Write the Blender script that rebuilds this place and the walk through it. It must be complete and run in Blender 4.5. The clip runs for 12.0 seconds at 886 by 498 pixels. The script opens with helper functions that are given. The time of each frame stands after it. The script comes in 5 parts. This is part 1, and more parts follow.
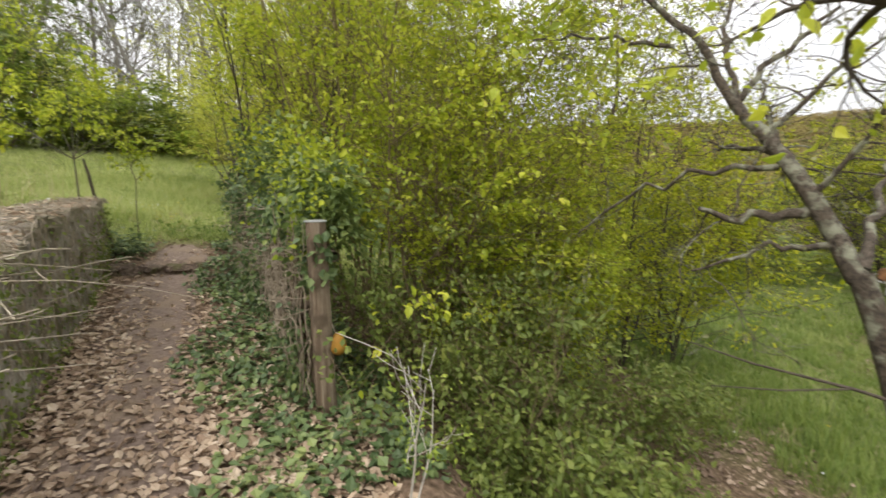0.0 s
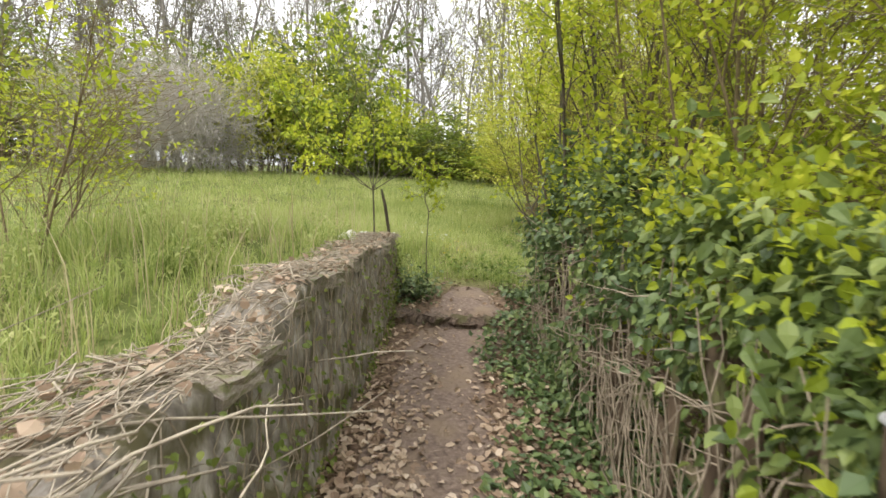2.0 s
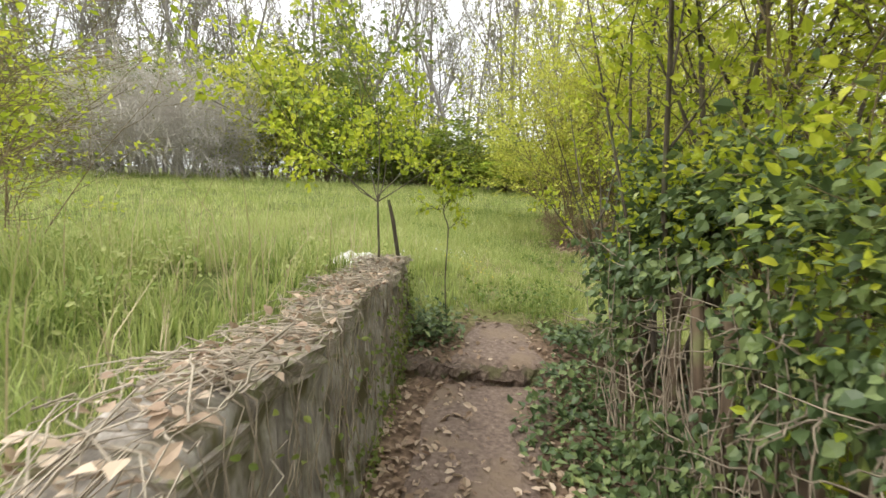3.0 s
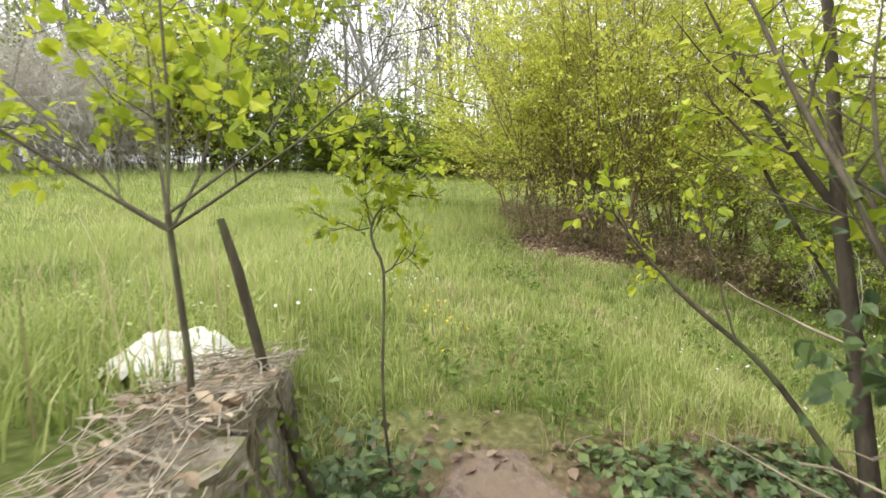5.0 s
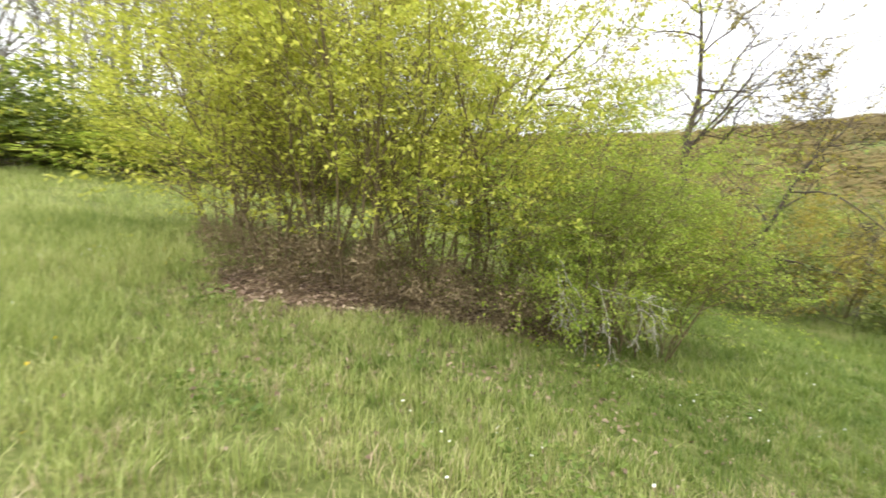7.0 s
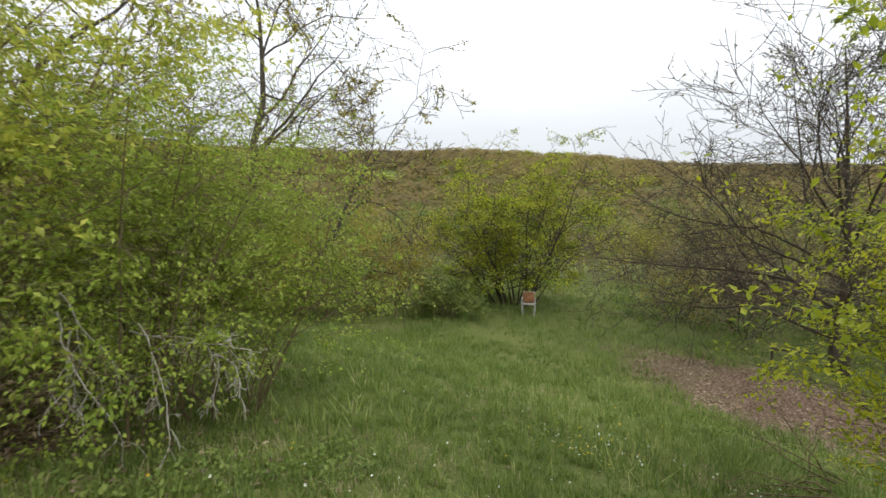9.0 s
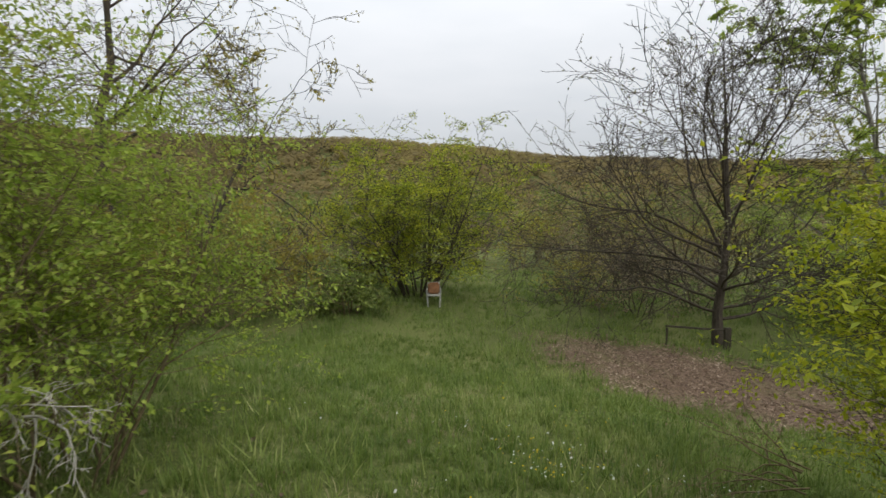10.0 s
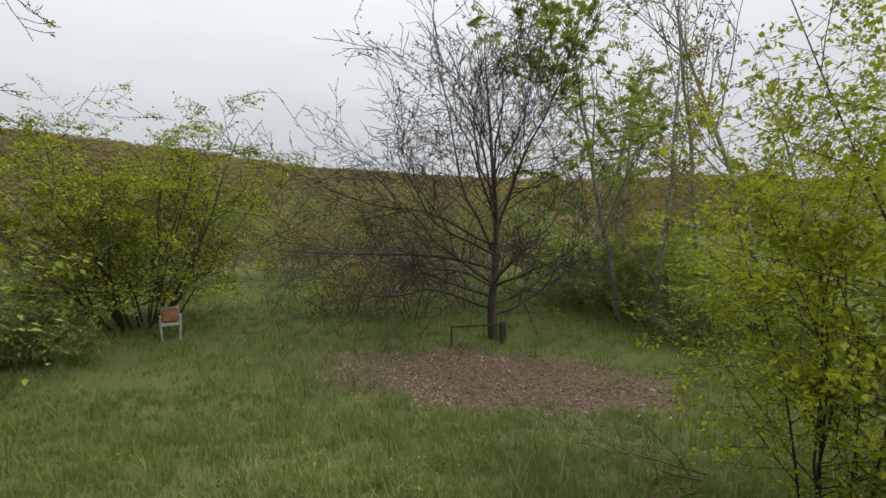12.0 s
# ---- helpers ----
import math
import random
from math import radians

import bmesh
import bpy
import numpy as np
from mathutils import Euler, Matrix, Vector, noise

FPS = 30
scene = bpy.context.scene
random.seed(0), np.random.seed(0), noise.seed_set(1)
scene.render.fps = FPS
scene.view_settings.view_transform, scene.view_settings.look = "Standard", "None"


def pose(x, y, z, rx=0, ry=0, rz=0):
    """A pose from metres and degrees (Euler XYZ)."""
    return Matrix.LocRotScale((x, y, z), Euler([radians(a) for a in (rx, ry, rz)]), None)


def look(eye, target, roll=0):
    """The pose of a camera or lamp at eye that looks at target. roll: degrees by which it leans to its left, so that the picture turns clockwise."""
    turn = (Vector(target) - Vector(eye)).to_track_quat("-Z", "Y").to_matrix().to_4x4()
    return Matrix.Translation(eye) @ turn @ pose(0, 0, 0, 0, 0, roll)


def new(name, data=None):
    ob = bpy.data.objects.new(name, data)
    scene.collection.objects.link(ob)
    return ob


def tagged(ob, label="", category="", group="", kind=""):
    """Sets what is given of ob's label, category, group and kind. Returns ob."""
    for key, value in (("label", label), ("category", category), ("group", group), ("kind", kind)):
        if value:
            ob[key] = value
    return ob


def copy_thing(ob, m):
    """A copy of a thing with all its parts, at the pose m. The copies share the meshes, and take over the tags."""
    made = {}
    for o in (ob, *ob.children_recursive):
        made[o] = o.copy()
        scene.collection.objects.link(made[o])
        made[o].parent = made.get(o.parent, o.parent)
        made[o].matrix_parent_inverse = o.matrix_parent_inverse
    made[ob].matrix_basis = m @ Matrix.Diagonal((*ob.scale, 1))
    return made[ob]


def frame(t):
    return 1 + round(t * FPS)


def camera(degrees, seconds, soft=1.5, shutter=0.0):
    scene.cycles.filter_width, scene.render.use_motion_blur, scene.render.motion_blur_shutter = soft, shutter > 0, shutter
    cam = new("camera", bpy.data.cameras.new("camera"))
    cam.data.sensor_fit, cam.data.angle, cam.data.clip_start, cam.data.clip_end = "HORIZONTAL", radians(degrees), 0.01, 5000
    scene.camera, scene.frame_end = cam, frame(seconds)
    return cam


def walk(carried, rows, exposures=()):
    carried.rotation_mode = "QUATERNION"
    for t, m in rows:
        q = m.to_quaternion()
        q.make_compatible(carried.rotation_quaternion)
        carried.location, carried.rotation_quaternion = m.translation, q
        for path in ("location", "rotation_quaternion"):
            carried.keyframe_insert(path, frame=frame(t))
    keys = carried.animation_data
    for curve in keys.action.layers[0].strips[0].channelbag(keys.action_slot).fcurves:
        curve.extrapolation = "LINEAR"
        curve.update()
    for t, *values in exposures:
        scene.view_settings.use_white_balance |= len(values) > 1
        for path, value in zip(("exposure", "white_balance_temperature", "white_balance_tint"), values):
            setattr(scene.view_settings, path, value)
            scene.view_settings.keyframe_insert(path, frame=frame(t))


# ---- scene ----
cam = camera(86.3, 12.0, soft=1.5, shutter=0.2)
PATH = [
    (0, (-0.031, 0.099, 1.466), (-0.031, 2.085, 1.231), -0.1),
    (0.5, (-0.154, 0.383, 1.504), (-0.612, 2.323, 1.334), 0.8),
    (1, (-0.399, 0.796, 1.564), (-1.113, 2.657, 1.403), 1.1),
    (1.5, (-0.659, 1.258, 1.61), (-1.568, 3.033, 1.45), 1.2),
    (2, (-1.032, 1.639, 1.651), (-2.053, 3.351, 1.49), 1.1),
    (2.5, (-1.39, 2.064, 1.69), (-2.435, 3.764, 1.56), 1.0),
    (2.7, (-1.537, 2.25, 1.703), (-2.584, 3.949, 1.577), 1.3),
    (4.3, (-2.456, 3.751, 1.846), (-3.474, 5.459, 1.631), -0.3),
    (4.5, (-2.592, 3.96, 1.833), (-3.548, 5.704, 1.625), -0.7),
    (5, (-2.883, 4.491, 1.895), (-3.716, 6.299, 1.701), -1.1),
    (5.5, (-3.073, 5.073, 1.988), (-3.794, 6.93, 1.813), -0.8),
    (6, (-3.318, 5.682, 2.032), (-3.868, 7.593, 1.815), -0.5),
    (6.5, (-3.39, 6.194, 2.117), (-3.655, 8.169, 1.935), -0.4),
    (7, (-3.378, 6.696, 2.202), (-3.087, 8.664, 1.998), -0.5),
    (7.5, (-3.217, 7.195, 2.218), (-2.339, 8.982, 2.027), -0.5),
    (7.7, (-3.113, 7.354, 2.216), (-2.067, 9.05, 2.038), -0.5),
    (9.3, (-2.111, 8.664, 2.011), (-0.36, 9.615, 1.829), -0.1),
    (9.5, (-1.953, 8.889, 2.007), (-0.164, 9.759, 1.802), -0.2),
    (10, (-1.595, 9.267, 1.93), (0.284, 9.923, 1.732), -0.5),
    (10.5, (-1.168, 9.505, 1.861), (0.795, 9.853, 1.697), -0.6),
    (11, (-0.777, 9.807, 1.769), (1.214, 9.824, 1.585), -0.7),
    (11.5, (-0.314, 10.021, 1.677), (1.668, 9.807, 1.513), -0.7),
    (12, (0.231, 10.213, 1.585), (2.188, 9.834, 1.425), -0.7),
]
walk(cam, [(t, look(eye, target, roll)) for t, eye, target, roll in PATH],
     exposures=[(0.0, 0.26, 6700, 11), (1.0, 0.62, 6700, 11), (2.0, 0.54, 6700, 11), (4.5, 0.7, 6550, 9), (5.5, 0.84, 6550, 9), (6.0, 0.86, 6550, 10), (7.0, 0.92, 6600, 10), (7.7, 0.9, 6600, 11),
                (9.3, -0.22, 6400, 9), (11.0, -0.45, 6400, 9), (12.0, -0.5, 6400, 9)])

# ---- world and sun ----
SUN_ELEVATION, SUN_ROTATION = radians(48), radians(215)
world = bpy.data.worlds.new("overcast_sky")
scene.world = world
world.use_nodes = True
wt = world.node_tree
wt.nodes.clear()
w_out = wt.nodes.new("ShaderNodeOutputWorld")
w_sky = wt.nodes.new("ShaderNodeTexSky")
w_sky.sky_type, w_sky.sun_disc = "NISHITA", False
w_sky.sun_elevation, w_sky.sun_rotation = SUN_ELEVATION, SUN_ROTATION
w_sky_bg = wt.nodes.new("ShaderNodeBackground")
w_sky_bg.inputs[1].default_value = 0.08
wt.links.new(w_sky.outputs[0], w_sky_bg.inputs[0])
w_co = wt.nodes.new("ShaderNodeTexCoord")
w_map = wt.nodes.new("ShaderNodeMapping")
w_map.inputs["Scale"].default_value = (1.2, 1.2, 5.0)
wt.links.new(w_co.outputs["Generated"], w_map.inputs[0])
w_noise = wt.nodes.new("ShaderNodeTexNoise")
w_noise.inputs["Scale"].default_value, w_noise.inputs["Detail"].default_value = 2.2, 5
wt.links.new(w_map.outputs[0], w_noise.inputs[0])
w_ramp = wt.nodes.new("ShaderNodeValToRGB")
w_ramp.color_ramp.elements[0].position, w_ramp.color_ramp.elements[0].color = 0.3, (0.90, 0.925, 0.96, 1)
w_ramp.color_ramp.elements[1].position, w_ramp.color_ramp.elements[1].color = 0.62, (0.99, 1.0, 1.03, 1)
wt.links.new(w_noise.outputs[0], w_ramp.inputs[0])
w_cloud_bg = wt.nodes.new("ShaderNodeBackground")
w_sep = wt.nodes.new("ShaderNodeSeparateXYZ")
wt.links.new(w_co.outputs["Generated"], w_sep.inputs[0])
w_up = wt.nodes.new("ShaderNodeMath")
w_up.operation, w_up.use_clamp = "MAXIMUM", False
wt.links.new(w_sep.outputs[2], w_up.inputs[0])
w_up.inputs[1].default_value = 0.0
w_grade = wt.nodes.new("ShaderNodeMath")          # an overcast sky is three times brighter overhead than at the horizon
w_grade.operation = "MULTIPLY_ADD"
w_grade.inputs[1].default_value, w_grade.inputs[2].default_value = 1.7, 0.78
wt.links.new(w_up.outputs[0], w_grade.inputs[0])
wt.links.new(w_grade.outputs[0], w_cloud_bg.inputs[1])
wt.links.new(w_ramp.outputs[0], w_cloud_bg.inputs[0])
w_mix = wt.nodes.new("ShaderNodeMixShader")
w_mix.inputs[0].default_value = 0.92
wt.links.new(w_sky_bg.outputs[0], w_mix.inputs[1])
wt.links.new(w_cloud_bg.outputs[0], w_mix.inputs[2])
wt.links.new(w_mix.outputs[0], w_out.inputs[0])

sun_data = bpy.data.lights.new("sun", "SUN")
sun_data.energy, sun_data.angle, sun_data.color = 1.5, radians(20), (1.0, 0.96, 0.9)
sun = new("sun", sun_data)
sun.rotation_euler = Euler((radians(90) - SUN_ELEVATION, 0, radians(180) - SUN_ROTATION))


# ---- materials ----
def base_mat(name):
    m = bpy.data.materials.new(name)
    m.use_nodes = True
    n = m.node_tree.nodes
    return m, n, m.node_tree.links, n["Principled BSDF"]


def ramp(nodes, stops):
    r = nodes.new("ShaderNodeValToRGB").color_ramp
    while len(r.elements) < len(stops):
        r.elements.new(0.5)
    for e, (p, c) in zip(r.elements, stops):
        e.position, e.color = p, (*c, 1)
    return nodes[-1]


def leaf_mat(name, stops, through_light=0.4, rough=0.5, scale=1.3):
    """Leaves: a colour of its own for every leaf, some light passing through."""
    m, n, l, b = base_mat(name)
    geo = n.new("ShaderNodeNewGeometry")
    obj = n.new("ShaderNodeTexCoord")
    noi = n.new("ShaderNodeTexNoise")
    noi.inputs["Scale"].default_value, noi.inputs["Detail"].default_value = scale, 4
    l.new(obj.outputs["Object"], noi.inputs[0])
    mix = n.new("ShaderNodeMath")
    mix.operation = "MULTIPLY_ADD"
    mix.inputs[1].default_value = 0.55
    l.new(geo.outputs["Random Per Island"], mix.inputs[0])
    add = n.new("ShaderNodeMath")
    add.operation = "MULTIPLY_ADD"
    add.inputs[1].default_value, add.inputs[2].default_value = 0.9, -0.22
    l.new(noi.outputs[0], add.inputs[0])
    l.new(add.outputs[0], mix.inputs[2])
    r = ramp(n, stops)
    l.new(mix.outputs[0], r.inputs[0])
    l.new(r.outputs[0], b.inputs["Base Color"])
    b.inputs["Roughness"].default_value = rough
    b.inputs["Specular IOR Level"].default_value = 0.35
    tr = n.new("ShaderNodeBsdfTranslucent")
    l.new(r.outputs[0], tr.inputs[0])
    ms = n.new("ShaderNodeMixShader")
    ms.inputs[0].default_value = through_light
    l.new(b.outputs[0], ms.inputs[1])
    l.new(tr.outputs[0], ms.inputs[2])
    l.new(ms.outputs[0], n["Material Output"].inputs[0])
    return m


def rough_mat(name, stops, scale=8.0, detail=8, bump=0.4, rough=0.9, stretch=(1, 1, 1), patch=None, patch_scale=2.0, object_random=0.0):
    """Grained surfaces: fine noise for colour and relief, and larger patches of another colour."""
    m, n, l, b = base_mat(name)
    co = n.new("ShaderNodeTexCoord")
    mp = n.new("ShaderNodeMapping")
    mp.inputs["Scale"].default_value = stretch
    l.new(co.outputs["Object"], mp.inputs[0])
    noi = n.new("ShaderNodeTexNoise")
    noi.inputs["Scale"].default_value, noi.inputs["Detail"].default_value, noi.inputs["Roughness"].default_value = scale, detail, 0.65
    l.new(mp.outputs[0], noi.inputs[0])
    r = ramp(n, stops)
    l.new(noi.outputs[0], r.inputs[0])
    colour = r.outputs[0]
    if patch:
        big = n.new("ShaderNodeTexNoise")
        big.inputs["Scale"].default_value, big.inputs["Detail"].default_value = patch_scale, 6
        l.new(co.outputs["Object"], big.inputs[0])
        pr = ramp(n, [(0.5, (0, 0, 0)), (0.62, (1, 1, 1))])
        l.new(big.outputs[0], pr.inputs[0])
        mx = n.new("ShaderNodeMix")
        mx.data_type = "RGBA"
        l.new(pr.outputs[0], mx.inputs[0])
        l.new(colour, mx.inputs[6])
        mx.inputs[7].default_value = (*patch, 1)
        colour = mx.outputs[2]
    if object_random:
        inf = n.new("ShaderNodeObjectInfo")
        mr = n.new("ShaderNodeMapRange")
        mr.inputs[3].default_value, mr.inputs[4].default_value = 1 - object_random, 1 + object_random
        l.new(inf.outputs["Random"], mr.inputs[0])
        hs = n.new("ShaderNodeHueSaturation")
        l.new(mr.outputs[0], hs.inputs["Value"])
        l.new(colour, hs.inputs["Color"])
        colour = hs.outputs[0]
    l.new(colour, b.inputs["Base Color"])
    b.inputs["Roughness"].default_value = rough
    b.inputs["Specular IOR Level"].default_value = 0.2
    bp = n.new("ShaderNodeBump")
    bp.inputs["Strength"].default_value, bp.inputs["Distance"].default_value = bump, 0.02
    l.new(noi.outputs[0], bp.inputs["Height"])
    l.new(bp.outputs[0], b.inputs["Normal"])
    return m


HAZEL = leaf_mat("hazel_leaves", [(0.0, (0.14, 0.2, 0.018)), (0.45, (0.36, 0.43, 0.035)), (0.8, (0.58, 0.6, 0.06)), (1.0, (0.72, 0.68, 0.1))], 0.5)
YELLOW = leaf_mat("yellow_green_leaves", [(0.0, (0.18, 0.22, 0.03)), (0.45, (0.46, 0.49, 0.075)), (0.8, (0.66, 0.65, 0.12)), (1.0, (0.78, 0.74, 0.2))], 0.5)
GREEN = leaf_mat("fresh_green_leaves", [(0.0, (0.14, 0.22, 0.03)), (0.5, (0.34, 0.44, 0.065)), (1.0, (0.58, 0.62, 0.13))], 0.55)
DULL = leaf_mat("dull_green_leaves", [(0.0, (0.06, 0.09, 0.02)), (0.5, (0.165, 0.215, 0.045)), (1.0, (0.33, 0.36, 0.09))], 0.4)
HAW = leaf_mat("maple_leaves", [(0.0, (0.14, 0.19, 0.012)), (0.5, (0.38, 0.43, 0.022)), (1.0, (0.66, 0.61, 0.032))], 0.5)
HAWTHORN = leaf_mat("hawthorn_leaves", [(0.0, (0.1, 0.15, 0.015)), (0.4, (0.26, 0.32, 0.025)), (0.7, (0.46, 0.48, 0.035)), (1.0, (0.68, 0.62, 0.05))], 0.48)
OCHRE = leaf_mat("young_ochre_leaves", [(0.0, (0.17, 0.15, 0.03)), (0.5, (0.33, 0.28, 0.05)), (1.0, (0.48, 0.42, 0.08))], 0.45)
PALE_BUDS = leaf_mat("grey_green_buds", [(0.0, (0.12, 0.12, 0.05)), (0.5, (0.24, 0.24, 0.11)), (1.0, (0.38, 0.38, 0.18))], 0.4)
IVY = leaf_mat("ivy_leaves", [(0.0, (0.035, 0.06, 0.025)), (0.5, (0.1, 0.15, 0.055)), (0.8, (0.22, 0.28, 0.1)), (1.0, (0.4, 0.42, 0.15))], 0.28, 0.42)
ELDER = leaf_mat("elder_leaves", [(0.0, (0.05, 0.08, 0.025)), (0.45, (0.15, 0.21, 0.06)), (0.8, (0.31, 0.36, 0.11)), (1.0, (0.5, 0.52, 0.18))], 0.38, 0.42)
GRASS = leaf_mat("meadow_grass", [(0.1, (0.17, 0.23, 0.055)), (0.4, (0.3, 0.365, 0.1)), (0.7, (0.43, 0.46, 0.17)), (1.0, (0.62, 0.58, 0.3))], 0.45, 0.6, 0.8)
LUSH = leaf_mat("lush_grass", [(0.1, (0.085, 0.14, 0.028)), (0.5, (0.165, 0.235, 0.048)), (1.0, (0.32, 0.37, 0.1))], 0.42, 0.6, 0.8)
DRY = leaf_mat("dry_grass", [(0.0, (0.25, 0.2, 0.1)), (0.5, (0.42, 0.35, 0.2)), (1.0, (0.58, 0.5, 0.32))], 0.25, 0.8)
LITTER = leaf_mat("fallen_leaves", [(0.0, (0.12, 0.08, 0.05)), (0.35, (0.3, 0.21, 0.14)), (0.7, (0.5, 0.39, 0.28)), (1.0, (0.7, 0.6, 0.47))], 0.2, 0.7)
BROWN_LEAVES = leaf_mat("dead_bramble_leaves", [(0.0, (0.12, 0.095, 0.055)), (0.5, (0.28, 0.215, 0.13)), (1.0, (0.45, 0.36, 0.22))], 0.35, 0.8)
BED_LITTER = leaf_mat("dark_brown_fallen_leaves", [(0.0, (0.08, 0.052, 0.036)), (0.4, (0.2, 0.135, 0.095)), (0.75, (0.33, 0.245, 0.175)), (1.0, (0.55, 0.45, 0.34))], 0.15, 0.7)
PETALS = leaf_mat("white_petals", [(0.0, (0.7, 0.7, 0.66)), (1.0, (0.85, 0.85, 0.82))], 0.3)
BUTTERCUP = leaf_mat("yellow_petals", [(0.0, (0.75, 0.5, 0.01)), (1.0, (0.85, 0.65, 0.02))], 0.3)
def woods_mat():
    """Wooded hillside: one tint for every crown, a little spread between its leaves."""
    m, n, l, b = base_mat("hillside_woods")
    at = n.new("ShaderNodeAttribute")
    at.attribute_name = "tint"
    geo = n.new("ShaderNodeNewGeometry")
    mix = n.new("ShaderNodeMath")
    mix.operation = "MULTIPLY_ADD"
    mix.inputs[1].default_value = 0.16
    l.new(geo.outputs["Random Per Island"], mix.inputs[0])
    l.new(at.outputs["Fac"], mix.inputs[2])
    r = ramp(n, [(0.0, (0.125, 0.1, 0.058)), (0.35, (0.215, 0.17, 0.082)), (0.7, (0.29, 0.235, 0.09)), (1.0, (0.33, 0.32, 0.085))])
    l.new(mix.outputs[0], r.inputs[0])
    l.new(r.outputs[0], b.inputs["Base Color"])
    b.inputs["Roughness"].default_value = 0.95
    b.inputs["Specular IOR Level"].default_value = 0.1
    tr = n.new("ShaderNodeBsdfTranslucent")
    l.new(r.outputs[0], tr.inputs[0])
    ms = n.new("ShaderNodeMixShader")
    ms.inputs[0].default_value = 0.45
    l.new(b.outputs[0], ms.inputs[1])
    l.new(tr.outputs[0], ms.inputs[2])
    l.new(ms.outputs[0], n["Material Output"].inputs[0])
    return m


WOODS = woods_mat()
BARK = rough_mat("bark", [(0.3, (0.045, 0.037, 0.028)), (0.7, (0.15, 0.125, 0.09))], 25, bump=0.6, stretch=(1, 1, 0.25), patch=(0.14, 0.15, 0.08), patch_scale=5)
BROWN_BARK = rough_mat("hazel_bark", [(0.3, (0.085, 0.063, 0.036)), (0.7, (0.27, 0.21, 0.12))], 20, bump=0.4, stretch=(1, 1, 0.3))
GREY_BARK = rough_mat("grey_bark", [(0.3, (0.15, 0.138, 0.12)), (0.7, (0.36, 0.335, 0.295))], 18, bump=0.4, stretch=(1, 1, 0.3))
DARK_BARK = rough_mat("dark_bark", [(0.3, (0.035, 0.028, 0.022)), (0.7, (0.11, 0.09, 0.068))], 18, bump=0.5, stretch=(1, 1, 0.3))
LICHEN_BARK = rough_mat("lichen_covered_bark", [(0.3, (0.03, 0.025, 0.02)), (0.7, (0.15, 0.12, 0.09))], 40, bump=1.0, patch=(0.25, 0.25, 0.18), patch_scale=13)
VINE_WOOD = rough_mat("ivy_stem_bark", [(0.3, (0.15, 0.12, 0.085)), (0.7, (0.42, 0.35, 0.26))], 14, bump=0.3)
DEAD_WOOD = rough_mat("dead_twigs", [(0.3, (0.17, 0.14, 0.1)), (0.7, (0.46, 0.4, 0.31))], 14, bump=0.3, object_random=0.3)
PALE_TWIGS = rough_mat("pale_dead_twigs", [(0.3, (0.36, 0.33, 0.28)), (0.7, (0.6, 0.56, 0.5))], 14, bump=0.3)
FENCE_WOOD = rough_mat("weathered_paling", [(0.3, (0.06, 0.042, 0.028)), (0.7, (0.21, 0.155, 0.105))], 22, bump=0.6, stretch=(1, 1, 0.08), patch=(0.16, 0.16, 0.075), patch_scale=4, object_random=0.3)
POST_WOOD = rough_mat("old_post_wood", [(0.32, (0.06, 0.04, 0.026)), (0.5, (0.17, 0.125, 0.085)), (0.7, (0.34, 0.28, 0.2))], 26, detail=12, bump=1.0, stretch=(1, 1, 0.06), patch=(0.1, 0.075, 0.05), patch_scale=6)
STONE = rough_mat("old_wall_render", [(0.3, (0.11, 0.095, 0.078)), (0.48, (0.27, 0.24, 0.2)), (0.66, (0.5, 0.46, 0.4))], 13, detail=12, bump=1.0, stretch=(1, 1, 0.35), patch=(0.13, 0.115, 0.06), patch_scale=5)
COPING = rough_mat("lichened_coping_stone", [(0.25, (0.19, 0.16, 0.12)), (0.5, (0.36, 0.31, 0.25)), (0.75, (0.55, 0.5, 0.42))], 12, bump=0.8, patch=(0.25, 0.25, 0.13), patch_scale=4, object_random=0.2)
SHEETING = rough_mat("dirty_white_plastic", [(0.3, (0.5, 0.48, 0.44)), (0.7, (0.78, 0.76, 0.72))], 6, bump=0.3, rough=0.5)
CHAIR_PLASTIC = rough_mat("weathered_white_plastic", [(0.3, (0.24, 0.24, 0.21)), (0.7, (0.45, 0.45, 0.4))], 6, bump=0.1, rough=0.5)
RUST_CLOTH = rough_mat("rust_brown_cloth", [(0.3, (0.16, 0.075, 0.035)), (0.7, (0.32, 0.16, 0.08))], 9, bump=0.5)
ORANGE = rough_mat("faded_orange_plastic", [(0.3, (0.2, 0.1, 0.018)), (0.7, (0.36, 0.19, 0.03))], 9, bump=0.2, rough=0.6)
ZINC = rough_mat("weathered_zinc_cap", [(0.3, (0.12, 0.12, 0.115)), (0.7, (0.38, 0.39, 0.38))], 12, bump=0.2, rough=0.5)
DARK_WOOD = rough_mat("dark_damp_wood", [(0.3, (0.03, 0.026, 0.02)), (0.7, (0.1, 0.085, 0.06))], 18, bump=0.5, stretch=(1, 1, 0.15))
SOIL = rough_mat("trodden_soil", [(0.25, (0.075, 0.055, 0.042)), (0.5, (0.175, 0.128, 0.1)), (0.75, (0.31, 0.24, 0.19))], 30, detail=10, bump=0.9, patch=(0.21, 0.155, 0.11), patch_scale=3)

DARK_EARTH = rough_mat("dark_earth", [(0.3, (0.05, 0.036, 0.026)), (0.5, (0.12, 0.088, 0.066)), (0.72, (0.26, 0.2, 0.155))], 30, detail=10, bump=1.0, patch=(0.1, 0.09, 0.045), patch_scale=7)


